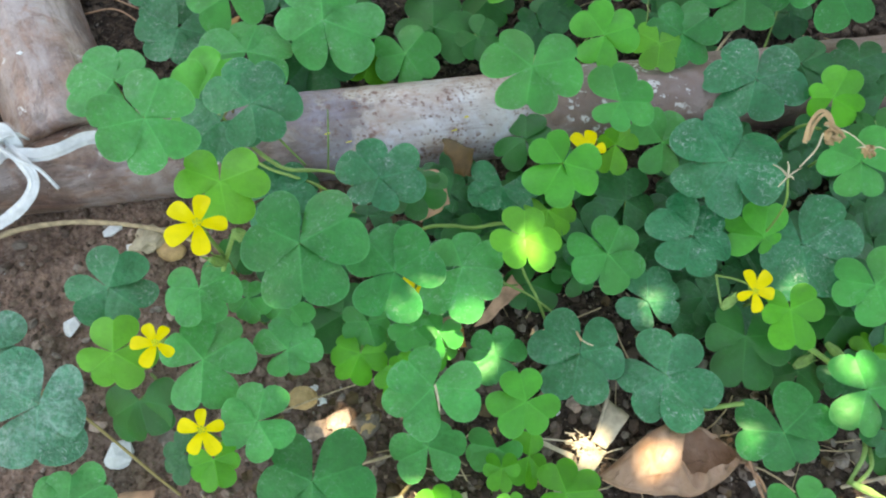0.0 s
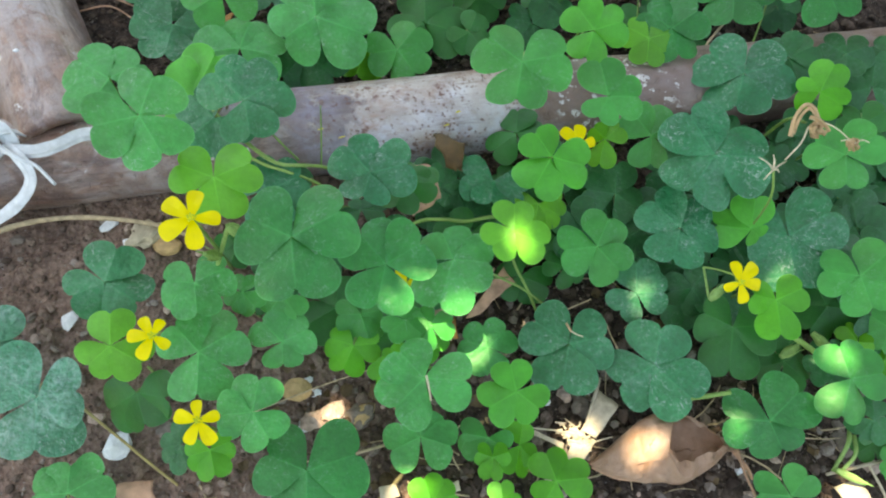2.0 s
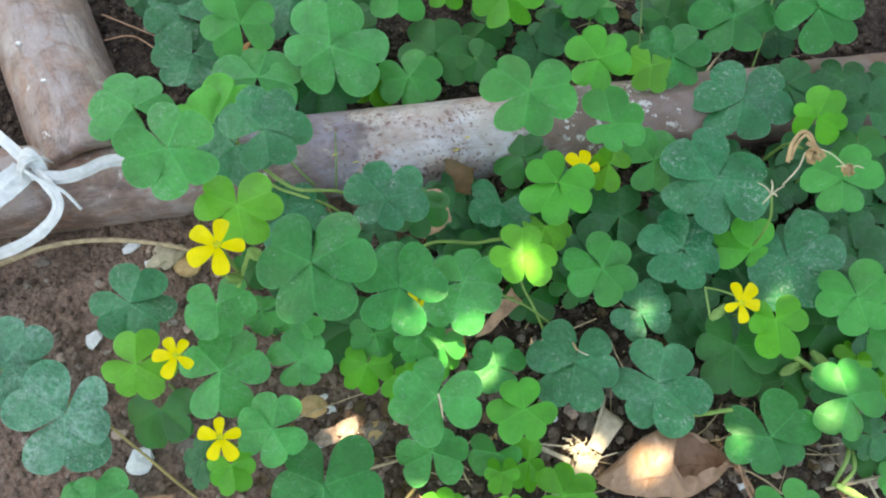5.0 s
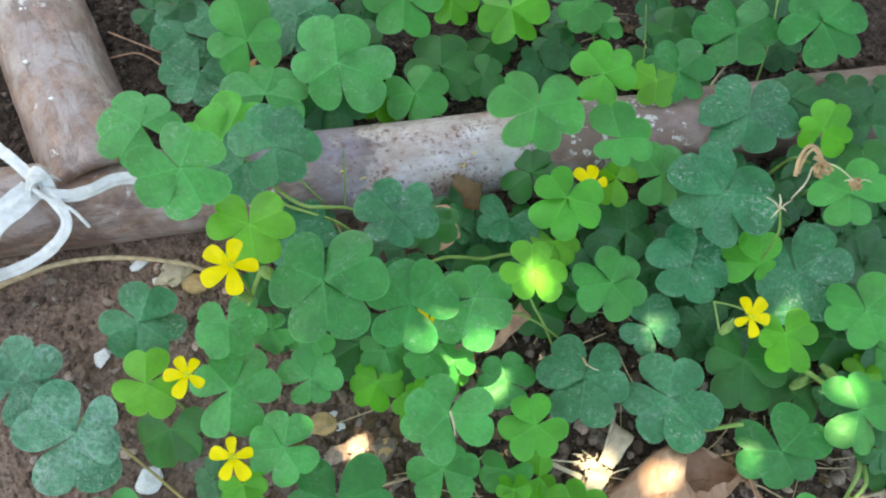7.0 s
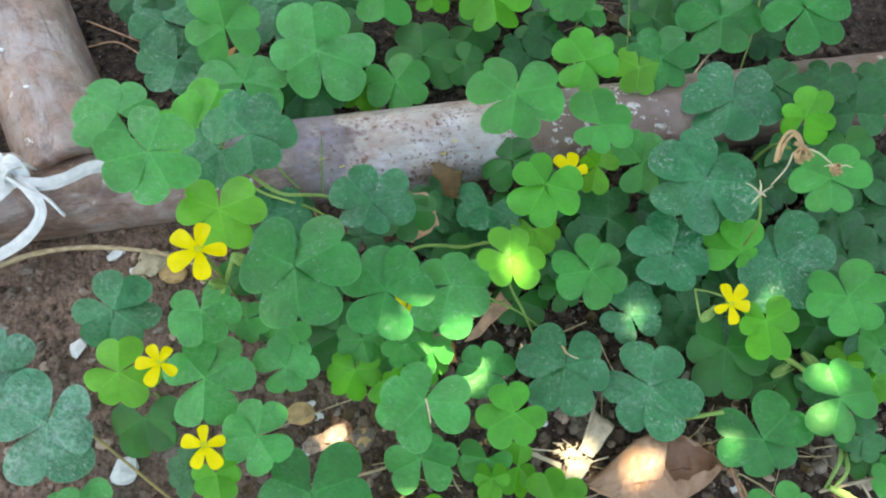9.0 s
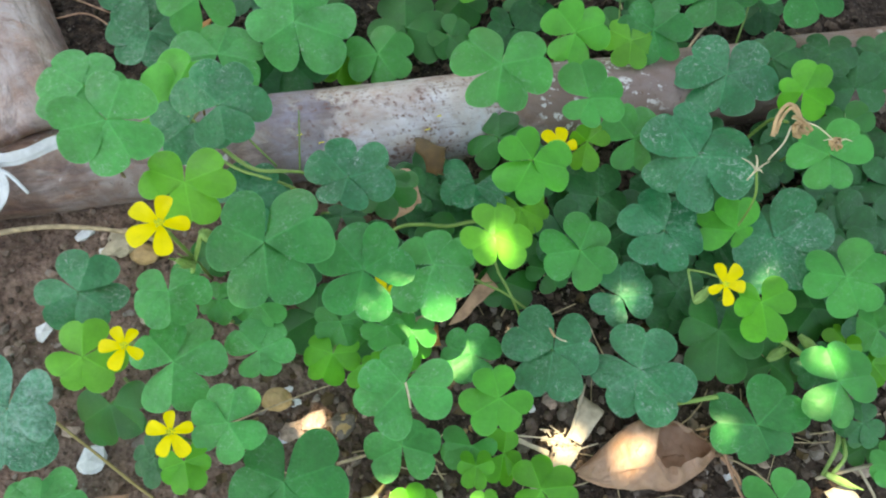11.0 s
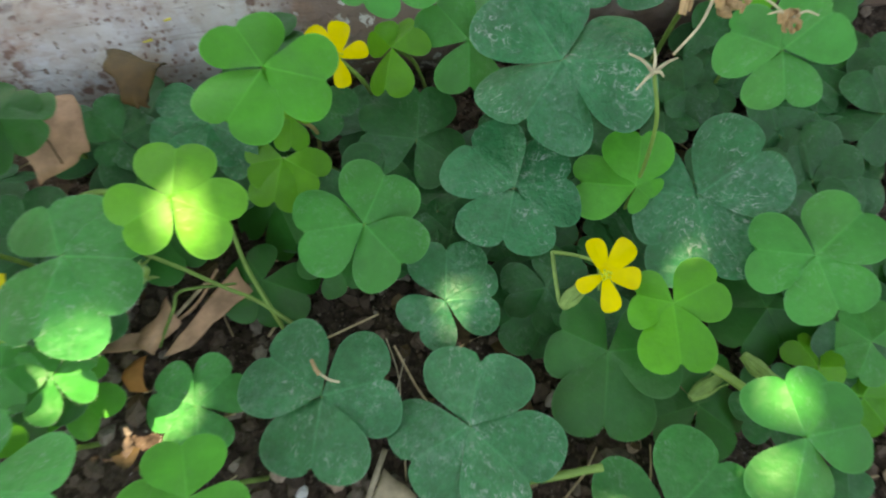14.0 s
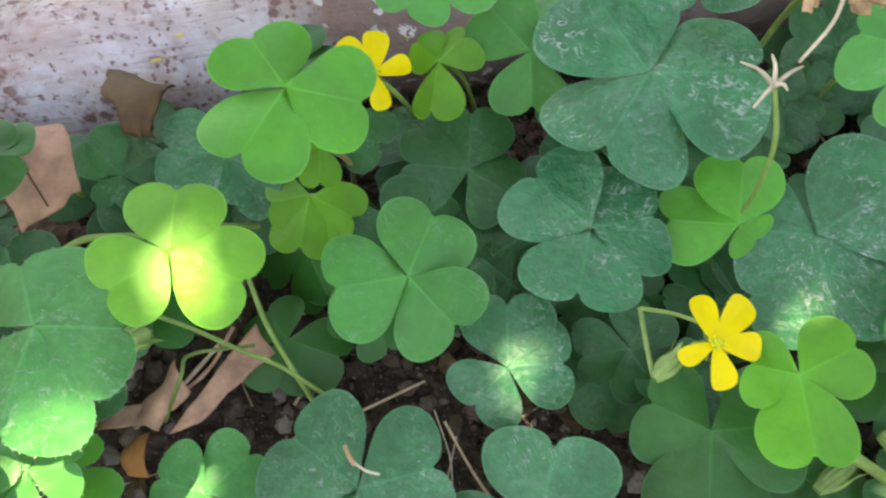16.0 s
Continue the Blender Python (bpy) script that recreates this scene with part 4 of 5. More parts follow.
def stone(name, x, y, r, material, label, flat=0.6, long=1.0, turn=0.0, rise=0.25):
    at = Vector((x / 1000, y / 1000, 0))
    at.z = ground_height(at.x, at.y) + r / 1000 * rise
    bm = bmesh.new()
    bmesh.ops.create_icosphere(bm, subdivisions=1 if material is WHITE_STONE else 3 if r > 1.8 else 2, radius=1.0)
    for v in bm.verts:
        k = 1 + (0.20 if material is TAN_STONE else 0.45) * noise.noise(v.co * 1.4 + Vector((x, y, 0))) + (0.06 if material is TAN_STONE else 0.26) * noise.noise(v.co * 3.1 + Vector((y, x, 0)))
        v.co = Matrix.Rotation(turn, 3, "Z") @ Vector((v.co.x * long, v.co.y, v.co.z * flat)) * (k * r / 1000)
    me = bpy.data.meshes.new(name)
    bm.to_mesh(me)
    bm.free()
    me.materials.append(material)
    ob = new(name, me)
    ob.location = at
    return tagged(ob, label, "stone", "stones on the soil")


def scrap(name, points, material, label, category, bulge=0.0006, seed=1.0, rows=10, ragged=1.0, thick=0.00025):
    """A thin ragged sheet over a four-cornered patch, with edges that wander."""
    a, b, c, d = vec(points)
    up = (b - a).cross(d - a).normalized()
    if up.z < 0:
        up = -up
    verts, uvs, faces = [], [], []
    for j in range(rows + 1):
        for i in range(rows + 1):
            u, v = i / rows, j / rows
            p = (a * (1 - u) + b * u) * (1 - v) + (d * (1 - u) + c * u) * v
            edge = 1 if 0 < i < rows and 0 < j < rows else 2.2
            q = Vector((noise.noise(p * 350 + Vector((seed, 0, 0))), noise.noise(p * 350 + Vector((0, seed, 9))), 0)) * 0.0005 * edge * ragged
            p = p + q + up * (bulge * (1 - (2 * v - 1) ** 2) + 0.0007 * ragged * noise.noise(p * 160 + Vector((0, 0, seed))))
            verts.append(p)
            uvs.append((u, v - 0.5))
    n = rows + 1
    top = len(verts)
    verts += [p - up * thick for p in verts]
    uvs = uvs + uvs
    for j in range(rows):
        for i in range(rows):
            k = j * n + i
            faces += [(k, k + 1, k + n + 1, k + n), (top + k, top + k + n, top + k + n + 1, top + k + 1)]
    rim = [i for i in range(n)] + [j * n + rows for j in range(1, n)] + [rows * n + i for i in range(rows - 1, -1, -1)] + [j * n for j in range(rows - 1, 0, -1)]
    for p, q in zip(rim, rim[1:] + rim[:1]):
        faces.append((p, p + top, q + top, q))
    return tagged(new(name, mesh_of(name, verts, faces, material, uvs)), label, category)


# white string tied round the pipes
thing_of("white_string", [
    ("knot", ribbon("knot", [(-88.0, 84.5, 14.0), (-87.0, 85.3, 17.0), (-84.5, 84.6, 18.6), (-82.6, 82.6, 17.4), (-82.2, 81.6, 14.5)], 3.2, TWINE, (0, 0, 1), 15, 0.0004, 0.3), "crumpled white knot"),
    ("knot", ribbon("knot", [(-87.0, 80.6, 14.5), (-86.2, 81.4, 17.6), (-84.6, 82.8, 19.2), (-83.0, 84.4, 17.8), (-82.2, 85.4, 14.5)], 2.8, TWINE, (0, 0, 1), -20, 0.0004, 0.3), "crumpled white knot"),
    ("band", ribbon("band", [(-101, 97, 12), (-93.5, 90.5, 16.5), (-89, 86.8, 17), (-85, 83, 16)], 2.6, TWINE, (0.2, -0.3, 1), 20, 0.0002, 0.15), ""),
    ("band", ribbon("band", [(-86, 82, 16), (-89, 77, 16.5), (-93, 71, 16), (-97, 62, 12), (-99, 56, 6)], 6.0, TWINE, (0, -0.5, 1), 10, 0.0003, 0.1), "broad flat white band"),
    ("loop", ribbon("loop", [(-83.5, 81.5, 17), (-78.8, 77.2, 16.5), (-77.2, 73.6, 15.0), (-79.6, 69.6, 13), (-85.5, 66.0, 10.5), (-95, 63.0, 8), (-106, 60.5, 5)], 2.6, TWINE, (-0.2, -0.4, 1), -25, 0.0002, 0.12), ""),
    ("tail", ribbon("tail", [(-84, 81, 16.5), (-77.5, 79.9, 17), (-72.5, 81.2, 17.5), (-67, 84.0, 18), (-60, 85.0, 17)], 2.8, TWINE, (0.1, -0.5, 1), 35, 0.0002, 0.15), ""),
    ("cord", tube("cord", vec([(-85.5, 81.5, 18), (-81, 78.5, 17.5), (-76.5, 77.0, 16), (-72.5, 73.6, 14.0)]), 0.0006, 0.0004, TWINE, 6), "thin frayed end"),
], "white plastic string knotted round a rusty pipe", "string")

# stones and chips on the bare soil
stone("white_pebble", -55.3, 20.3, 2.9, WHITE_STONE, "small angular white stone on dark soil", 0.7, 1.25, 0.9)
stone("white_chip", -66.0, 70.8, 1.5, WHITE_STONE, "tiny white chip on dark soil", 0.5, 1.8, 0.7)
stone("white_chip", -60.8, 66.7, 1.1, WHITE_STONE, "tiny white chip on dark soil", 0.6, 1.1, 0.2)
stone("grey_pebble", -70.6, 47.6, 2.0, WHITE_STONE, "pale pebble beside a leaf", 0.6, 1.2, 1.4)
stone("tan_pebble", -19.2, 32.5, 2.5, TAN_STONE, "smooth tan pebble among darker crumbs", 0.7, 1.25, 0.1, 0.5)
stone("white_chip", -17.2, 35.0, 0.9, WHITE_STONE, "tiny white chip beside a tan pebble", 0.6, 1.5, 0.4)
stone("white_chip", -15.4, 32.1, 1.0, WHITE_STONE, "tiny white chip beside a tan pebble", 0.6, 1.4, 0.1)
stone("pink_crumb", -11.5, 27.7, 2.5, PINK_STONE, "rough pinkish white lump on the soil", 0.8, 1.2, 0.5)
stone("pink_crumb", -15.8, 26.4, 1.9, PINK_STONE, "rough pinkish lump on the soil", 0.7, 1.5, 0.3)
stone("grey_crumb", -5.8, 27.4, 2.7, GREY_STONE, "rough greyish tan lump on the soil", 0.7, 1.3, 0.6)
stone("grey_crumb", -8.0, 22.6, 2.0, GREY_STONE, "dark rounded clod on the soil", 0.7, 1.3, 0.1)
stone("grey_crumb", -46.1, 24.3, 1.6, GREY_STONE, "small grey pebble under leaves", 0.7, 1.4, 0.2)
stone("pink_crumb", -61.1, 26.5, 1.2, PINK_STONE, "small beige chip on soil", 0.7, 1.4, 0.2)
stone("white_chip", 77.7, 16.7, 1.5, WHITE_STONE, "greyish white chip in gravelly soil", 0.7, 1.3, 1.1)
stone("white_chip", 35.5, 30.8, 1.0, WHITE_STONE, "tiny bluish white chip", 0.7, 1.3, 1.1)
stone("grey_crumb", 77.0, 33.0, 1.4, GREY_STONE, "small grey pebble in gravelly soil", 0.7, 1.3, 1.9)
for k in range(120):
    gx, gy = dice.uniform(32, 118), dice.uniform(-8, 42)
    stone("grit_stone", gx, gy, dice.uniform(0.6, 1.7), dice.choice((GREY_STONE, GREY_STONE, GREY_STONE, GREY_STONE, PINK_STONE)), "small gritty stone in the soil", 0.7, dice.uniform(1, 1.5), dice.uniform(0, 3))
for k in range(60):
    gx, gy = dice.uniform(-100, 30), dice.uniform(-2, 72)
    stone("grit_stone", gx, gy, dice.uniform(0.6, 1.3), dice.choice((GREY_STONE, GREY_STONE, PINK_STONE)), "small gritty stone in the soil", 0.7, dice.uniform(1, 1.5), dice.uniform(0, 3))
stone("stone_chip", -17.8, 25.2, 1.5, WHITE_STONE, "pale broken stone chip on the soil", 0.8, 1.4, 0)
stone("stone_chip", -16.1, 26.4, 1.2, PINK_STONE, "pale pink stone chip on the soil", 0.8, 1.4, 0)
stone("stone_chip", -11.3, 28.2, 1.9, PINK_STONE, "pale pink broken stone on the soil", 0.8, 1.4, 1)
stone("stone_chip", -9.5, 26.4, 1.4, WHITE_STONE, "whitish broken stone chip on the soil", 0.8, 1.4, 0)
stone("stone_chip", -5.4, 27.3, 2.3, TAN_STONE, "rough greyish tan stone on the soil", 0.8, 1.4, 1)
stone("stone_chip", -3.6, 29.0, 1.2, TAN_STONE, "rough tan stone chip on the soil", 0.8, 1.4, 1)
pale = random.Random(31)
for k in range(55):
    gx, gy = pale.uniform(-20, 75), pale.uniform(2, 33)
    stone("pale_crumb", gx, gy, pale.uniform(0.35, 0.95) * (1.5 if k % 11 == 0 else 1), pale.choice((TAN_STONE, PINK_STONE, PINK_STONE, GREY_STONE)), "small pale crumb of stone on the dark soil", 0.7, pale.uniform(1, 1.6), pale.uniform(0, 3))

# dry leaf on the soil, rolled into a crumpled tube whose edges gape towards its stalk
verts, uvs, faces = [], [], []
NU, NV = 76, 80
for j in range(NV + 1):
    for i in range(NU + 1):
        u, v = i / NU, j / NV
        tip = max(0.04, math.sin(math.pi * min(0.985, 0.015 + 0.975 * u ** 1.12))) ** 0.95
        gape = min(1.0, max(0.0, (u - 0.40) / 0.14)) * min(1.0, max(0.0, (0.99 - u) / 0.12))
        gape = gape * gape * (3 - 2 * gape)
        slot = radians(-34 + 112 * gape)
        a = radians(92 - 10 * gape) + slot / 2 + v * (2 * math.pi - slot)
        deep, tall = 7.2 * tip, (4.0 - 0.9 * gape) * tip
        lap = 1.0 + (0.10 if v > 0.5 else -0.06) * (1 - gape)
        y = deep * lap * math.cos(a) + 1.6 + 2.0 * u - 3.0 * (1 - u) ** 2 + 3.2 * (u - 0.5) * min(1.0, 6 * u) * (1 if math.cos(a) < 0 else -0.6)
        z = 0.3 + tall * (1 + lap * math.sin(a))
        lip = max(0.0, 1 - min(v, 1 - v) / 0.13)
        z += tip * gape * lip * (1.5 if v > 0.5 else 0.7)
        q = Vector((u * 4, v * 4, 0.3))
        fan = (u - 0.3) * 23 + 6 * (v - 0.5) + 2.0 * noise.noise(q * 1.3)
        flute = 0.6 * abs(math.sin(fan)) + 1.4 * noise.noise(q * 1.1) - 1.5 * abs(noise.noise(q * 1.9 + Vector((3, 0, 8)))) + 0.7 * noise.noise(q * 3.6) + 0.35 + 0.5 * lip * gape * math.sin(2 * fan)
        flute += gape * 0.55 * max(0.0, v - 0.62) / 0.38 * math.sin(46 * u + 3 * noise.noise(q))
        z += tip * flute * min(1.0, 0.25 + z / 4)
        y += 0.5 * tip * noise.noise(q * 2 + Vector((7, 3, 1))) - 0.5 * tip * gape * lip * math.sin(1.7 * fan)
        x = 31.5 * u + 1.2 * noise.noise(Vector((v * 4, u * 4, 5)))
        verts.append(Vector((x, y, max(z, 0.2))) / 1000)
        uvs.append((u, v - 0.5))
for j in range(NV):
    for i in range(NU):
        k = j * (NU + 1) + i
        faces.append((k, k + 1, k + NU + 2, k + NU + 1))
dead = tagged(new("dry_leaf", mesh_of("dry_leaf", verts, faces, DRY_LEAF, uvs)), "curled light brown dry leaf lying on gravelly soil", "dead leaf")
rib = [Vector(verts[(NV // 3) * (NU + 1) + i]) - Vector((0, 0, 0.0002)) for i in range(0, NU + 1, 3)]
part("midrib", tube("midrib", rib, 0.00030, 0.00012, BROWN_LEAF, 6, 3), dead, "thin brown midrib")
part("leaf_stalk", tube("leaf_stalk", [verts[NU], Vector((0.0335, -0.0010, 0.0016)), Vector((0.0345, -0.0030, 0.0008))], 0.0005, 0.0003, BROWN_LEAF, 7, 5), dead, "short bent brown stalk")
dead.matrix_world = pose(0.0440, 0.0183, 0.0002, -4, 0, -2)

# straws, flakes and blades
scrap("straw_flake", [(46.5, 32.6, 2.6), (50.2, 29.2, 3.0), (44.6, 22.0, 4.0), (41.7, 23.9, 3.2)], PALE_STRAW, "flat greyish tan flake of dry straw", "straw", 0.0002, 2.0, 10, 0.45, 0.0004)
scrap("straw_flake", [(39.8, 21.6, 2.8), (44.1, 21.0, 3.0), (41.4, 16.6, 2.6), (37.1, 16.1, 2.2)], PALE_STRAW, "flat pale flake of dry straw", "straw", 0.0003, 4.0, 10, 0.45, 0.0004)
scrap("straw_flake", [(30.7, 24.3, 2.4), (31.1, 23.1, 2.4), (37.5, 20.1, 2.8), (37.8, 21.0, 2.8)], PALE_STRAW, "narrow pale splinter of dry straw", "straw", 0.0003, 6.0, 10, 0.35)
stone("husk", -57.0, 68.8, 3.0, PALE_STRAW, "rounded pale tan husk on the soil", 0.5, 1.35, 0.4)
stone("husk", -52.2, 66.6, 2.6, TAN_STONE, "rounded pale tan husk on the soil", 0.5, 1.3, -0.3)
torn = scrap("leaf_scrap", [(-1.5, 77.8, 20.4), (8.5, 77.7, 20.4), (11.0, 70.4, 19.0), (5.0, 66.6, 17.4)], BROWN_LEAF, "tan-brown scrap of dead leaf against the pipe", "dead leaf", 0.0008, 11.0)
part("midrib", tube("midrib", vec([(2.6, 77.0, 21.0), (5.0, 73.0, 20.8), (7.6, 68.8, 18.6)]), 0.00018, 0.0001, DARK_SCRAP, 6, 4), torn, "thin dark midrib")
scrap("leaf_scrap", [(10.5, 87.0, 15.7), (17.2, 86.6, 15.7), (17.0, 80.4, 15.0), (11.6, 80.5, 15.0)], AMBER_SCRAP, "amber-brown scrap of dead leaf caught between stalks", "dead leaf", 0.0014, 12.0, 14, 2.2)
scrap("leaf_scrap", [(-47.0, 126.5, 8.0), (-41.5, 127.0, 9.0), (-40.5, 121.0, 9.0), (-45.5, 120.5, 8.0)], ORANGE_SCRAP, "orange-brown scrap of dead leaf among leaves", "dead leaf", 0.0008, 13.0)
scrap("leaf_scrap", [(-53.0, 13.0, 2.0), (-46.5, 13.8, 2.2), (-45.0, 9.5, 2.0), (-52.0, 9.0, 1.8)], BROWN_LEAF, "brown scrap of dead leaf on the bare soil", "dead leaf", 0.0008, 18.0)
scrap("straw_flake", [(-1.0, 12.3, 2.6), (2.4, 13.2, 3.0), (3.4, 10.4, 3.0), (-0.6, 9.7, 2.6)], PALE_STRAW, "flat pale flake of dry straw", "straw", 0.0003, 21.0, 8, 0.45, 0.0004)
scrap("straw_flake", [(12.3, 12.9, 2.6), (15.3, 13.6, 3.0), (15.8, 11.6, 3.0), (13.3, 11.1, 2.6)], PALE_STRAW, "flat pale flake of dry straw", "straw", 0.0003, 22.0, 8, 0.45, 0.0004)
scrap("straw_flake", [(95.6, 12.4, 2.4), (100.2, 14.1, 3.0), (102.8, 10.2, 3.0), (97.2, 8.5, 2.4)], PALE_STRAW, "broad pale flake of dry straw in the sun", "straw", 0.0004, 23.0, 10, 0.5, 0.0004)
scrap("leaf_scrap", [(86.5, 42.5, 2.0), (92.5, 43.5, 2.4), (92.0, 38.0, 2.0), (87.0, 38.5, 1.5)], BROWN_LEAF, "brown scrap of dead leaf on the soil", "dead leaf", 0.0008, 14.0)
scrap("leaf_scrap", [(13.3, 50.6, 2.2), (17.5, 56.6, 3.4), (19.0, 53.4, 3.0), (16.5, 48.8, 2.0)], BROWN_LEAF, "brown curled scrap of dead leaf under sorrel leaves", "dead leaf", 0.0012, 21.0)
scrap("leaf_scrap", [(12.3, 47.4, 2.0), (15.3, 48.4, 2.6), (15.9, 44.3, 2.4), (13.1, 44.5, 1.8)], ORANGE_SCRAP, "orange-brown scrap of dead leaf on the soil", "dead leaf", 0.0010, 22.0)
scrap("dry_grass", [(17.4, 48.6, 2.4), (20.6, 49.6, 2.8), (28.6, 57.0, 4.0), (26.2, 60.7, 3.8)], BROWN_LEAF, "long dry grass blade lying on the soil", "grass blade", 0.0005, 15.0, 10, 0.25)
scrap("dry_grass", [(9.0, 49.2, 2.2), (9.6, 51.4, 2.2), (17.0, 52.0, 2.8), (16.4, 49.6, 2.8)], BROWN_LEAF, "short brown piece of dry grass on the soil", "grass blade", 0.0004, 17.0, 10, 0.3)
scrap("dry_grass", [(96.0, 76.0, 6.0), (104.0, 79.0, 7.5), (106.0, 78.0, 7.0), (98.0, 73.5, 5.5)], PALE_STRAW, "pale dry grass blade under leaves", "grass blade", 0.0006, 16.0, 10, 0.3)


def stem(points, r0, r1, material, label, category="stem"):
    return tagged(new("stem", tube("stem", vec(points), r0 / 1000, r1 / 1000, material, 7, 6, 0.15)), label, category)


stem([(-98, 62.5, 2), (-91.1, 65.9, 2.6), (-83.0, 69.1, 3.2), (-73.1, 70.8, 3.4), (-62.8, 70.9, 3), (-53.5, 70.0, 2.0), (-46, 68, 0.5)], 0.7, 0.45, STRAW, "thin arched dry brown stem on the soil")
stem([(-38, 86, 26), (-32.7, 81.9, 23), (-27.5, 78.4, 21), (-23.6, 76.6, 20.5), (-18.8, 77.1, 19.5), (-14.5, 78.7, 16), (-11, 80, 9), (-9, 82, 3)], 0.44, 0.36, RUNNER, "pale green creeping sorrel runner")
stem([(-40, 83, 24), (-33.5, 79.6, 22), (-27.8, 76.8, 20.4), (-22.5, 75.4, 19.6), (-17, 75.6, 15), (-13, 77, 6)], 0.36, 0.30, RUNNER, "pale green creeping sorrel runner")
stem([(-31, 90, 20), (-26, 84, 20.5), (-20, 78, 20)], 0.26, 0.26, STALK, "thin green leaf stalk")
stem([(-15.5, 78.5, 17), (-15.6, 84, 20), (-16.2, 92, 20.5)], 0.22, 0.16, STALK, "thin dry upright flower stalk")
stem([(-18, 77, 14), (-14, 70, 10), (-12, 64, 4)], 0.25, 0.22, STALK_RED, "thin reddish stalk between leaves")
stem([(-2, 66, 3), (5.9, 69.2, 9), (11.8, 69.6, 10), (17.1, 69.3, 10), (22.5, 70.5, 10), (28, 73, 5)], 0.42, 0.4, STALK, "green creeping sorrel runner")
stem([(25, 67, 14), (26.4, 64.3, 11), (28.3, 59.4, 8), (31.1, 54.7, 6), (34.3, 50.0, 1)], 0.28, 0.34, STALK, "thin green leaf stalk")
stem([(15, 60, 12), (20.0, 59.0, 8), (25.6, 56.5, 7), (30.1, 54.7, 6), (36, 51.0, 4)], 0.28, 0.28, STALK, "thin green leaf stalk")
stem([(16.5, 50, 2), (19, 54, 6), (19.8, 56.5, 6), (27, 57.2, 6.5)], 0.24, 0.22, STALK, "thin bent green stalk")
stem([(30, 47, 2.5), (37, 49.4, 3.2), (46, 53, 4.5)], 0.2, 0.14, STRAW, "thin dry straw over the soil")
stem([(47.0, 50, 3), (48.6, 44, 3.4), (48.4, 38, 1)], 0.12, 0.1, PALE_STRAW, "thin pale dry fibre between leaves")
stem([(49.4, 47, 3), (48.0, 42, 2.6), (46.2, 37, 1)], 0.1, 0.1, PALE_STRAW, "thin pale dry fibre between leaves")
stem([(48, 48, 6), (51.0, 43, 3), (54, 39, 1)], 0.16, 0.2, STRAW, "thin dry stalk between leaves")
stem([(57, 29.5, 4.5), (66, 30.2, 7.5), (73, 31.0, 9)], 0.62, 0.5, STALK, "pale green leaf stalk")
stem([(-29, 27, 1.5), (-14, 33, 2.2), (-4, 36.5, 2.5)], 0.18, 0.14, STRAW, "thin dry straw on the soil")
stem([(-6, 19, 2), (2, 21.3, 2.2)], 0.35, 0.3, STRAW, "short dry straw on the soil")
stem([(-2, 9, 1), (3, 14, 3), (6, 18, 6)], 0.4, 0.3, STALK_RED, "olive sorrel stalk over soil")
stem([(-58, 26, 15), (-52, 21, 8), (-46, 16, 2), (-42, 13, -1)], 0.28, 0.32, STALK_RED, "brownish green leaf stalk")
stem([(42.5, 24, 3), (45, 31, 4), (46.5, 35, 4)], 0.45, 0.35, PALE_STRAW, "thin pale straw on the soil")
stem([(31, 24.3, 3), (37, 23.6, 3.6), (42, 22.6, 3.2)], 0.18, 0.14, PALE_STRAW, "thin pale straw on the soil")
stem([(38.4, 26.4, 2.6), (40.2, 24.5, 3.6), (41.6, 22.2, 3)], 0.16, 0.16, PALE_STRAW, "thin pale straw on the soil")
stem([(42.6, 20.6, 3), (45.0, 21.6, 4), (48, 22.4, 4)], 0.18, 0.14, PALE_STRAW, "thin pale straw on the soil")
stem([(75.5, 21, 2), (76.5, 15, 2.5), (79, 8, 2)], 0.4, 0.3, BROWN_LEAF, "thin reddish straw on the soil")
stem([(94, 15, 3), (105.4, 17.4, 4), (112, 18.5, 4)], 0.4, 0.35, PALE_STRAW, "thin pale straw on the soil")
stem([(103.5, 17.2, 3.5), (106, 12, 2.5), (107, 8, 2)], 0.3, 0.3, PALE_STRAW, "thin pale straw on the soil")
stem([(80, 45, 12), (87, 42.8, 12), (92, 39.0, 12), (98, 36, 9)], 0.6, 0.6, STALK, "pale green creeping runner")
stem([(64.6, 128, 6), (65.1, 137.3, 10), (65.9, 148, 13)], 0.2, 0.18, STALK, "upright green stalk between leaves")
stem([(95.4, 124.8, 8), (101.5, 139.0, 10), (106.1, 153.1, 12)], 0.3, 0.26, STALK, "upright green stalk between leaves")
stem([(78, 118, 5), (88, 131, 8), (98, 140, 5)], 0.4, 0.3, STRAW, "dry brown stalk on the soil")
stem([(50, 126, 4), (51, 137, 8), (52, 150, 10)], 0.35, 0.3, STALK, "thin upright leaf stalk")
stem([(-84, 139, 4), (-74, 134, 5), (-64, 131, 3)], 0.25, 0.2, BROWN_LEAF, "dry fibre on the soil")
stem([(-82, 130, 4), (-74, 131, 5), (-66, 127, 3)], 0.22, 0.2, BROWN_LEAF, "dry fibre on the soil")

stem([(16, 52, 1.5), (21, 55.5, 3), (24, 60, 5)], 0.3, 0.22, BROWN_LEAF, "thin brown dry stalk on the soil")
stem([(13, 49.5, 1.5), (18, 53.5, 3), (22.5, 58.5, 4)], 0.35, 0.25, STRAW, "thin dry stalk on the soil")
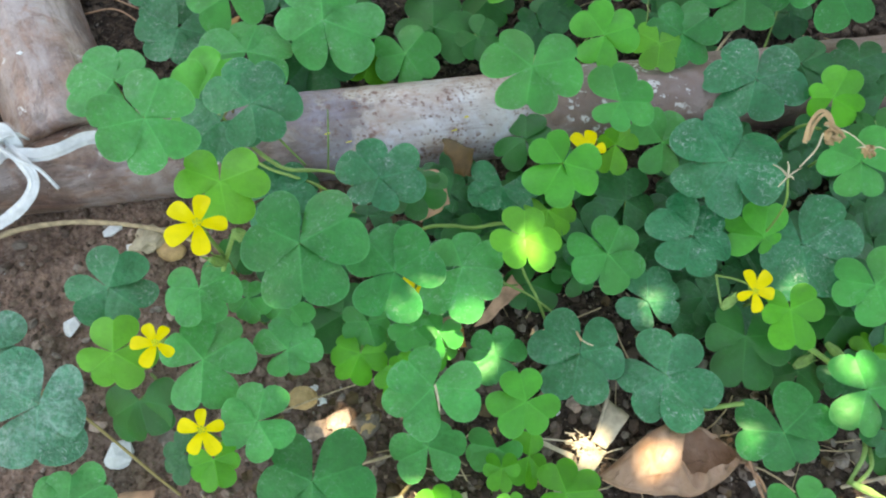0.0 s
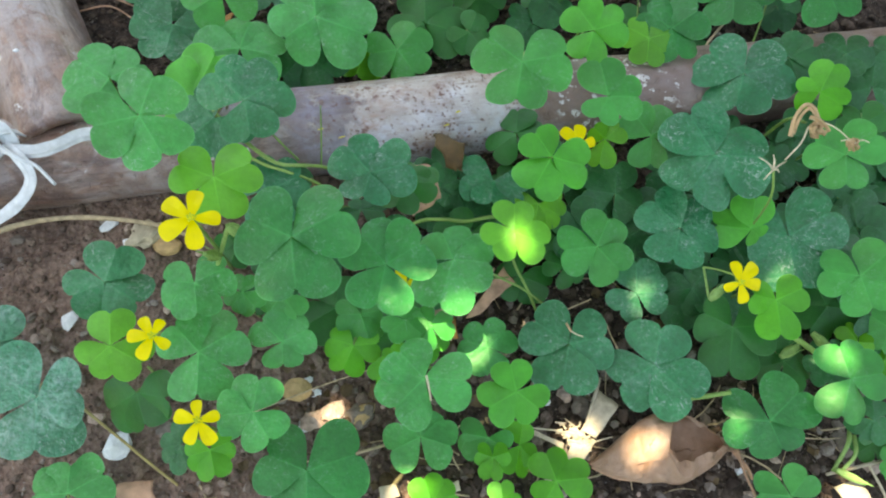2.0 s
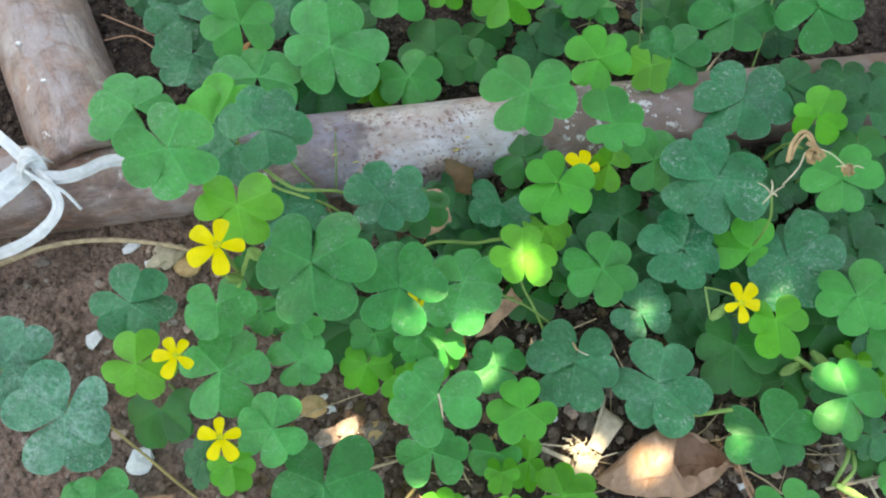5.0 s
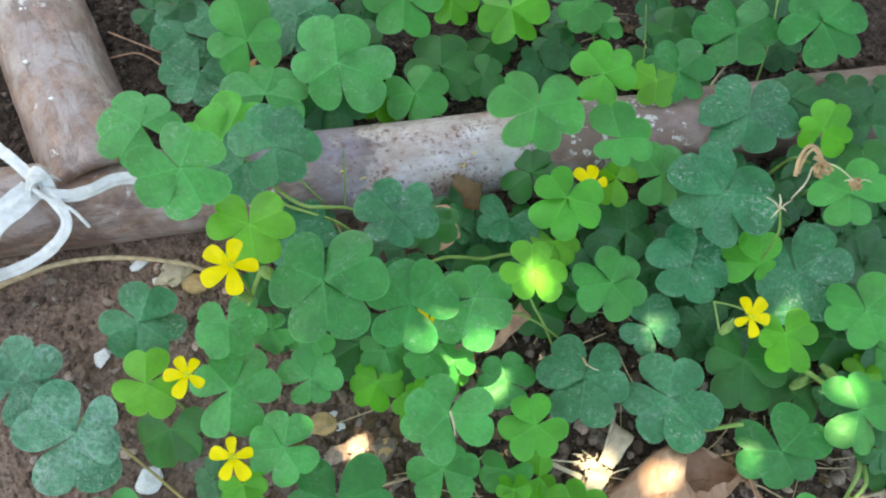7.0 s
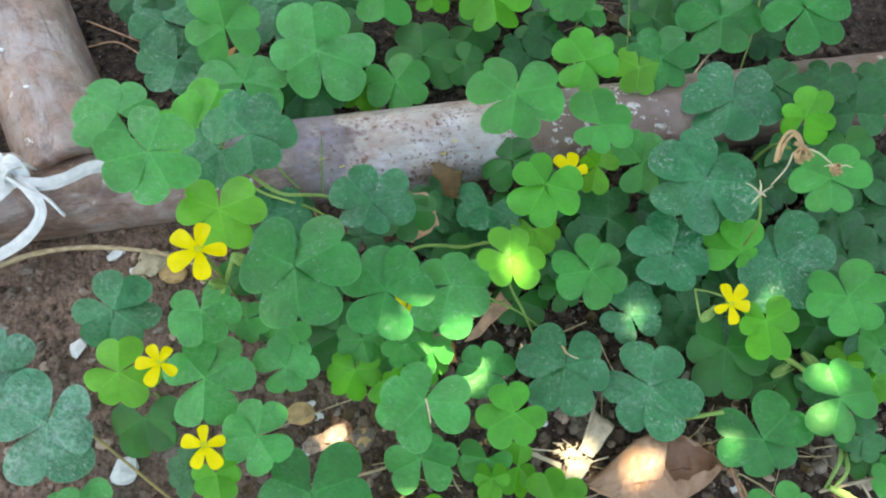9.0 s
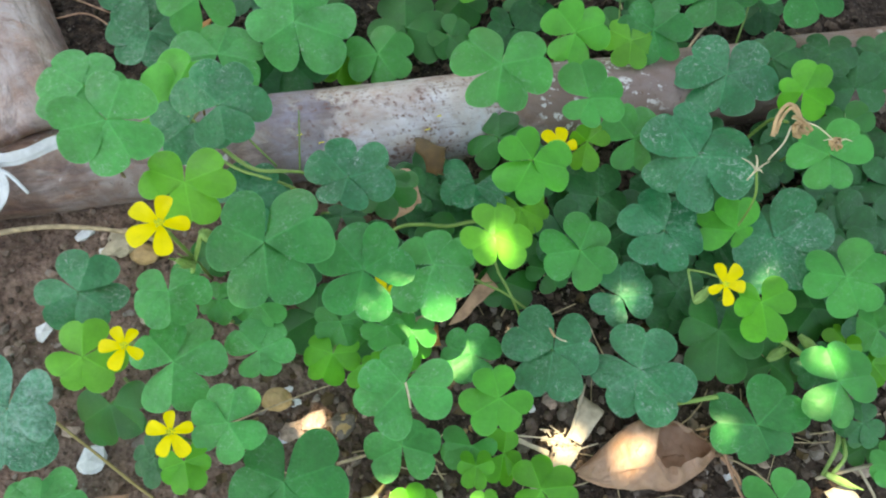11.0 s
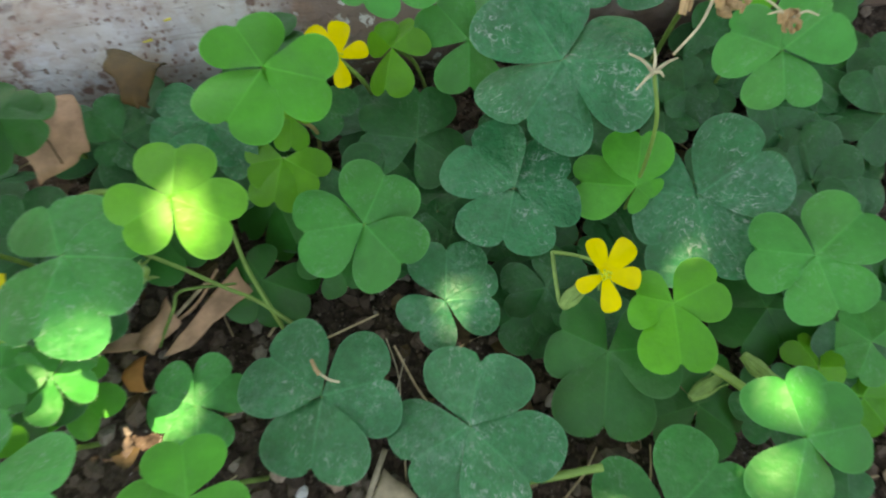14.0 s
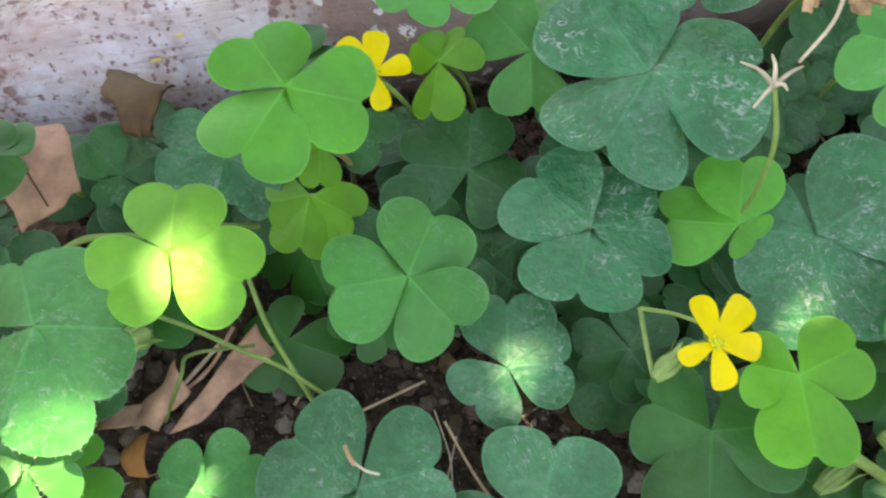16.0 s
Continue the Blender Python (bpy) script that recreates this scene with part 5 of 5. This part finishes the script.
thing_of("dried_prongs", [("prong", tube("prong", vec([(93.0, 75.4, 38), (91.6, 75.8, 38.6), (90.2, 75.6, 38.4)]), 0.0002, 0.0001, CALYX, 6, 4), ""),
                          ("prong", tube("prong", vec([(93.2, 75.4, 38), (94.6, 75.9, 38.6), (96.2, 75.5, 38.4)]), 0.0002, 0.0001, CALYX, 6, 4), "")], "two thin pale sepals of a dried flower", "dried flower")
# dry bits lying on leaves
stem([(7.4, 29.5, 27.5), (8.0, 27.0, 27.2), (8.3, 25.1, 26.8)], 0.22, 0.16, CALYX, "pale dry needle lying on a green leaf")
stem([(37.8, 44.7, 12.5), (38.3, 43.6, 12.5), (38.8, 42.9, 12.2)], 0.22, 0.3, HUSK, "tiny dry petal lying on a dark leaf")
stem([(38.8, 43.0, 12.4), (40.0, 42.2, 12.4), (41.2, 41.9, 12.2)], 0.16, 0.12, CALYX, "tiny pale straw lying on a dark leaf")

# a nest of fine straw splinters
straws = random.Random(4)
meshes = []
for k in range(70):
    a, far = straws.uniform(-0.9, 1.2) + math.pi * (k % 2), straws.uniform(0.5, 1.7) * (1.7 if k % 9 == 0 else 1)
    near = straws.gauss(0, 1.0)
    cx, cy = 40.6 + 1.5 * near + straws.gauss(0, 0.7), 22.9 - 0.5 * near + straws.gauss(0, 0.9)
    low, lift = 2.0 + straws.uniform(0, 0.9), straws.uniform(-0.2, 0.9)
    go = Vector((far * math.cos(a), far * math.sin(a), lift))
    side = Vector((-go.y, go.x, 0)) * straws.uniform(-0.25, 0.25)
    foot = Vector((cx, cy, low))
    meshes.append(("splinter", ribbon("splinter", [tuple(foot), tuple(foot + 0.5 * go + side), tuple(foot + go)], straws.uniform(0.18, 0.62), PALE_STRAW, (0, 0, 1), straws.uniform(-40, 40), 0.00012, 0.4), ""))
thing_of("straw_splinters", meshes, "nest of short pale straw splinters on the soil", "straw")
for fx, fy, fz in ((-17.5, 91.0, 11.9), (-12.5, 89.6, 11.0), (15.0, 97.0, 12.1), (12.2, 94.0, 11.0)):
    scrap("petal_fleck", [(fx, fy, fz), (fx + 1.3, fy + 0.35, fz + 0.05), (fx + 1.1, fy + 0.75, fz + 0.1), (fx + 0.1, fy + 0.3, fz + 0.05)], SEPAL_YELLOW, "tiny dried yellow petal fleck on the pipe", "petal", 0.0001, fx, 4, 0.4, 0.00006)

for fx, fy, fr in ((-96.0, 118.1, 1.0), (-87.6, 107.2, 0.8)):
    scrap("white_fleck", [(fx - fr, fy, 15.9), (fx, fy + 0.7 * fr, 16.0), (fx + fr, fy + 0.1, 15.9), (fx + 0.1, fy - 0.6 * fr, 15.9)], WHITE_STONE, "tiny white fleck of lime on the rusty pipe", "fleck", 0.0002, fx, 4, 0.4, 0.0006)

# dead stalks, fibres and leaf crumbs between the plants, joined
rot = random.Random(17)
for title, material, count, words in (("dead_fibres", STRAW, 150, "thin dry fibres and dead stalks on the soil"), ("leaf_crumbs", DARK_SCRAP, 300, "crumbled dark brown leaf litter on the soil")):
    verts, faces = [], []
    for k in range(count):
        lx, ly = rot.uniform(-0.035, 0.125), rot.uniform(0.0, 0.085) if k % 3 else rot.uniform(0.115, 0.185)
        lz, a = ground_height(lx, ly), rot.uniform(0, 6.28)
        base = len(verts)
        if material is STRAW:
            far, r, rise = rot.uniform(0.003, 0.012), rot.uniform(0.00010, 0.00026), rot.uniform(0.0004, 0.003)
            bent = rot.gauss(0, 0.25)
            line = [Vector((lx + far * t * math.cos(a + bent * t), ly + far * t * math.sin(a + bent * t), lz + 0.0005 + rise * t * (1.6 - t))) for t in (0, 0.33, 0.66, 1)]
            for p in line:
                verts += [p + r * Vector((-math.sin(a) * c, math.cos(a) * c, d)) for c, d in ((-1, -0.5), (1, -0.5), (0, 1))]
            for q in range(3):
                for m in range(3):
                    i, j = base + 3 * q + m, base + 3 * q + (m + 1) % 3
                    faces.append((i, j, j + 3, i + 3))
        else:
            r = rot.uniform(0.0008, 0.0026)
            verts.append(Vector((lx, ly, lz + rot.uniform(0.0008, 0.0018))))
            for m in range(6):
                b, d = a + m * 1.047, r * rot.uniform(0.45, 1.1)
                verts.append(Vector((lx + d * math.cos(b), ly + d * math.sin(b), lz + rot.uniform(0.0002, 0.0018))))
            faces += [(base, base + 1 + m, base + 1 + (m + 1) % 6) for m in range(6)]
    tagged(new(title, mesh_of(title, verts, faces, material, None, False)), words, "plant litter", kind="stuff")

# dried flower heads and a star-shaped dry calyx
def dried_head(x, y, z, curl, label, arches=()):
    """Withered petals curled into a loose ring, with a few ends hanging out, under long arched ones."""
    rnd = random.Random(int(x))
    meshes = []
    for k in range(12):
        a = 0.52 * k + rnd.uniform(-0.3, 0.3)
        r, sweep = curl * rnd.uniform(0.55, 1.05), rnd.uniform(0.8, 1.9)
        pts = [(x + r * w * math.cos(a + sweep * t), y + 0.95 * r * w * math.sin(a + sweep * t), z + rnd.uniform(-0.4, 0.9) - 0.8 * t) for t, w in ((0, 0.5), (0.35, 0.95), (0.7, 1.0), (1, rnd.uniform(0.7, 1.3)))]
        meshes.append(("husk", ribbon("husk", pts, curl * rnd.uniform(0.25, 0.6), HUSK, (math.cos(a), math.sin(a), 1.0), rnd.uniform(-120, 120), 0.0002, 0.6), ""))
    for width, twist, pts in arches:
        meshes.append(("arched_petal", ribbon("arched_petal", pts, width, HUSK, (0, -0.5, 1), twist, 0.0002, 0.6), "long withered arched petal"))
    return thing_of("dried_flower", meshes, label, "dried flower", "dried flower heads")


dried_head(88.0, 80.4, 35.4, 1.7, "curled tan dried flower head above the leaves",
           ((0.85, 50, [(82.3, 78.8, 34.6), (83.2, 82.2, 36.2), (85.3, 84.8, 37.2), (87.2, 84.4, 37.0), (88.2, 82.3, 36.2), (88.8, 80.4, 35.6)]),
            (0.6, -40, [(83.3, 79.6, 34.4), (84.0, 82.0, 36.4), (85.8, 83.9, 37.4), (87.2, 83.2, 36.8), (87.6, 81.2, 36.0)]),
            (0.7, 30, [(86.6, 82.8, 36.2), (87.8, 81.8, 36.8), (89.4, 80.6, 36.2), (90.4, 79.8, 35.6)])))
dried_head(93.2, 75.6, 38.0, 1.25, "small tan dried flower head above the leaves")
stem([(86.5, 81.0, 35), (84.0, 77.0, 35), (80.5, 73.5, 34)], 0.2, 0.15, CALYX, "dry pale flower stalk")
stem([(87.5, 83.5, 34.5), (90.5, 80.0, 37), (93.0, 75.6, 38)], 0.14, 0.14, CALYX, "dry pale flower stalk")
stem([(92.0, 96.0, 1), (89.0, 90.0, 24), (86.5, 82.5, 34.5)], 0.4, 0.35, STALK, "thin green stalk of a flower")
star = []
for k, (dx, dy) in enumerate(((-2.6, 2.6), (0.6, 3.4), (3.2, 2.0), (-2.6, -2.6), (1.0, -0.7))):
    star.append(("sepal", tube("sepal", vec([(78.3, 71.9, 32.7), (78.3 + dx * 0.5, 71.9 + dy * 0.5, 33.3), (78.3 + dx, 71.9 + dy, 32.9)]), 0.00026, 0.00010, CALYX, 6, 4), ""))
star.append(("stalk", tube("stalk", vec([(78.4, 71.7, 32.6), (80.0, 68.5, 27), (82.0, 68.0, 14), (83, 68, 0)]), 0.00024, 0.00032, STALK, 6, 5), "bent green stalk"))
thing_of("dry_calyx", star, "star-shaped pale dry flower base on a green stalk", "dried flower")


def bud(points, fat, material, label, sepals=4):
    """A plump bud in a sheath of pointed, slightly spreading sepals."""
    line = vec(points)
    way = line[-1] - line[0]
    me = tube("body", [line[0], (line[0] + line[-1]) / 2, line[-1]], 0.0004, 0.0003, material, 10, 8)
    for k, v in enumerate(me.vertices):
        t = min(1.0, (k // 10) / 16)
        c = line[0].lerp(line[-1], t)
        v.co = c + (v.co - c) * (1 + fat * math.sin(math.pi * t) ** 0.8)
    side = way.orthogonal().normalized()
    other = way.normalized().cross(side)
    meshes = [("body", me, "")]
    for k in range(sepals):
        a = 2 * math.pi * (k + 0.3) / sepals
        out = math.cos(a) * side + math.sin(a) * other
        girth = 0.00036 * (1 + 0.8 * fat)
        pts = [1000 * (line[0] + 0.0003 * out), 1000 * (line[0] + 0.35 * way + girth * out), 1000 * (line[0] + 0.8 * way + 1.1 * girth * out), 1000 * (line[0] + 1.12 * way + 1.5 * girth * out)]
        me = ribbon("sepal", pts, 1.1, SEPAL, tuple(out), 10, 0.00012, 0.3)
        rings = len(me.vertices) // 14
        for i, v in enumerate(me.vertices):
            t = (i // 14) / (rings - 1)
            c = sum((me.vertices[14 * (i // 14) + m].co for m in (6, 7)), Vector()) / 2
            v.co = c + (v.co - c) * (1 - t) ** 0.6 if t > 0.5 else v.co
        meshes.append(("sepal", me, "pale pointed sepal"))
    return thing_of("flower_bud", meshes, label, "bud")


bud([(68.6, 49.6, 15.4), (71.6, 52.0, 16.4)], 1.6, SEPAL, "pale green hairy flower bud")
stem([(68.2, 56.8, 16.0), (68.1, 53.5, 16.2), (68.4, 50.2, 15.6)], 0.26, 0.26, SEPAL, "short hairy bud stalk")
stem([(68.2, 56.8, 16.0), (71.0, 55.6, 17.4), (73.5, 53.2, 20.0)], 0.24, 0.24, STALK, "thin stalk of a flower")
bud([(14.0, 56.3, 11), (17.2, 57.2, 12)], 3.0, SEPAL, "pale green hairy flower bud")
bud([(85.9, 39.1, 8.5), (90.0, 41.4, 9.5)], 1.8, SEPAL, "pale green hairy flower bud")
bud([(94.5, 15.6, 6.0), (101.0, 12.8, 5.0)], 1.5, SEPAL, "slender pale green seed pod lying on the soil", 2)
stem([(98.9, 24.0, 7), (97.0, 20.5, 8), (94.3, 15.4, 5)], 0.5, 0.4, SEPAL, "pale green seed stalk")
stem([(99.5, 22.5, 7), (98.2, 18.5, 8), (96.0, 15.6, 6)], 0.45, 0.35, SEPAL, "pale green seed stalk")
stem([(-28.3, 53.2, 39.0), (-30.7, 51.8, 32.0), (-32.8, 50.1, 26.0)], 0.42, 0.42, SEPAL, "hairy green flower stalk")
bud([(94.0, 44.4, 9), (97.2, 40.6, 9)], 1.6, SEPAL, "pale green hairy flower bud")
bud([(-31.5, 50.9, 30.0), (-32.7, 49.0, 36.0)], 1.6, SEPAL, "pale green flower base")
bud([(-28.4, 53.2, 39.0), (-26.9, 53.0, 36.0)], 2.0, SEPAL, "small green flower bud")

# ---- unseen shrub added to shade the bed, with gaps cut for sun spots ----
# points to be sunlit, with a radius; crown leaves over them are dropped
SUNNY = [(1.7, 41.6, 33, 0.35), (13.6, 44.0, 25, 1.1), (12.4, 39.9, 5, 0.8),
         (41.0, 22.8, 3, 2.7), (52.6, 19.8, 9, 3.0), (73.6, 25.5, 9, 0.8),
         (91.6, 29.0, 15, 1.5), (93.2, 36.5, 16, 0.6), (99.2, 11.4, 2, 3.0), (5.5, 11.0, 4, 3.2),
         (20, 9.0, 8, 1.0), (-11.4, 27.8, 2, 1.6), (25.8, 58.2, 29.5, 0.02), (86.7, 57.0, 15, 0.45),
         (55.6, 51.6, 9, 0.4)]
sx = Vector((1, 0, 0)) - TO_SUN * TO_SUN.x
sx.normalize()
sy = TO_SUN.cross(sx)
spots = [(Vector((a, b, c)) / 1000, 0.80 * r / 1000) for a, b, c, r in SUNNY]
middle = Vector((0.01, 0.06, 0.0))
shade = random.Random(21)
verts, faces, uvs = [], [], []
for k in range(33000):
    px, py = -0.22 + 0.003 * (k % 207 + shade.uniform(0, 1)), -0.24 + 0.003 * (k // 207 + shade.uniform(0, 1))
    if px < -0.15 or (px - 0.08) ** 2 * 0.5 + py * py > 0.040:
        continue
    high = shade.uniform(0.54, 0.64)
    c = middle + px * sx + py * sy + high * TO_SUN
    turn = shade.uniform(0, 2 * math.pi)
    d = math.cos(turn) * sx + math.sin(turn) * sy
    w = TO_SUN.cross(d)
    half, wide = shade.uniform(0.0045, 0.007), shade.uniform(0.0024, 0.0036)
    clear = True
    for s, r in spots:
        off = c - s
        a, b = off.dot(d), off.dot(w)
        if (a / (half + r)) ** 2 + (b / (wide + r)) ** 2 < 1:
            clear = False
            break
    if not clear:
        continue
    tilt = TO_SUN * shade.uniform(-0.3, 0.3) * half
    base = len(verts)
    for u, v in ((-1, 0), (-0.5, 0.8), (0.2, 1), (0.75, 0.55), (1, 0), (0.75, -0.55), (0.2, -1), (-0.5, -0.8)):
        verts.append(c + d * (u * half) + w * (v * wide) + tilt * u)
        uvs.append((u, v * 0.5))
    faces.append(tuple(range(base, base + 8)))
shrub = new("shrub")
shrub.location = (-0.42, 0.52, 0)
tagged(shrub, "unseen leafy shrub added to shade the sorrel bed", "shrub")
crown = part("crown", mesh_of("crown", [v - shrub.location for v in verts], faces, CROWN, uvs, False), shrub)
tagged(crown, kind="stuff")
hub = middle + 0.59 * TO_SUN - shrub.location
part("trunk", tube("trunk", [(0, 0, -0.02), (0.03, -0.02, 0.2), (0.08, -0.07, 0.44), hub * 0.55 + Vector((0, 0, 0.14))], 0.020, 0.010, BARK, 12, 8, 0.2), shrub)
for k in range(7):
    a = 2 * math.pi * k / 7 + 0.6
    tip = hub + 0.08 * sx + 0.17 * (1.35 * math.cos(a) * sx + math.sin(a) * sy) + 0.055 * TO_SUN
    start = hub * 0.55 + Vector((0, 0, 0.14))
    part("twig", tube("twig", [start, start.lerp(tip, 0.5) + Vector((0, 0, 0.07)), tip], 0.006, 0.002, BARK, 7, 6, 0.2), shrub)

# ---- a low shrub added out of view to block sky light from the far corner ----
sky_blocker = new("shrub")
sky_blocker.location = (0.40, 0.44, 0)
tagged(sky_blocker, "unseen low shrub added to block sky light", "shrub")
verts, faces, uvs = [], [], []
for k in range(5200):
    d = Vector((shade.gauss(0, 1), shade.gauss(0, 1), shade.gauss(0, 1))).normalized()
    c = Vector((0.23 * d.x, 0.23 * d.y, 0.24 + 0.24 * d.z)) * (1 - 0.35 * shade.random() ** 2)
    if c.z < 0.02 or c.x + c.y < -0.27:
        continue
    along = Vector((shade.gauss(0, 1), shade.gauss(0, 1), shade.gauss(0, 0.6))).normalized()
    wide = along.cross(d).normalized() * shade.uniform(0.008, 0.013)
    along = along * shade.uniform(0.015, 0.024)
    base = len(verts)
    for u, v in ((-1, 0), (-0.5, 0.8), (0.2, 1), (0.75, 0.55), (1, 0), (0.75, -0.55), (0.2, -1), (-0.5, -0.8)):
        verts.append(c + along * u + wide * v + d * (0.004 * (1 - u * u)))
        uvs.append((u, v * 0.5))
    faces.append(tuple(range(base, base + 8)))
tagged(part("crown", mesh_of("crown", verts, faces, CROWN, uvs, False), sky_blocker), kind="stuff")
for k in range(5):
    a = 2 * math.pi * k / 5
    part("branch", tube("branch", [(0.01 * math.cos(a), 0.01 * math.sin(a), -0.02), (0.05 * math.cos(a), 0.05 * math.sin(a), 0.14), (0.15 * math.cos(a), 0.15 * math.sin(a), 0.32)], 0.007, 0.003, BARK, 8, 6, 0.2), sky_blocker)
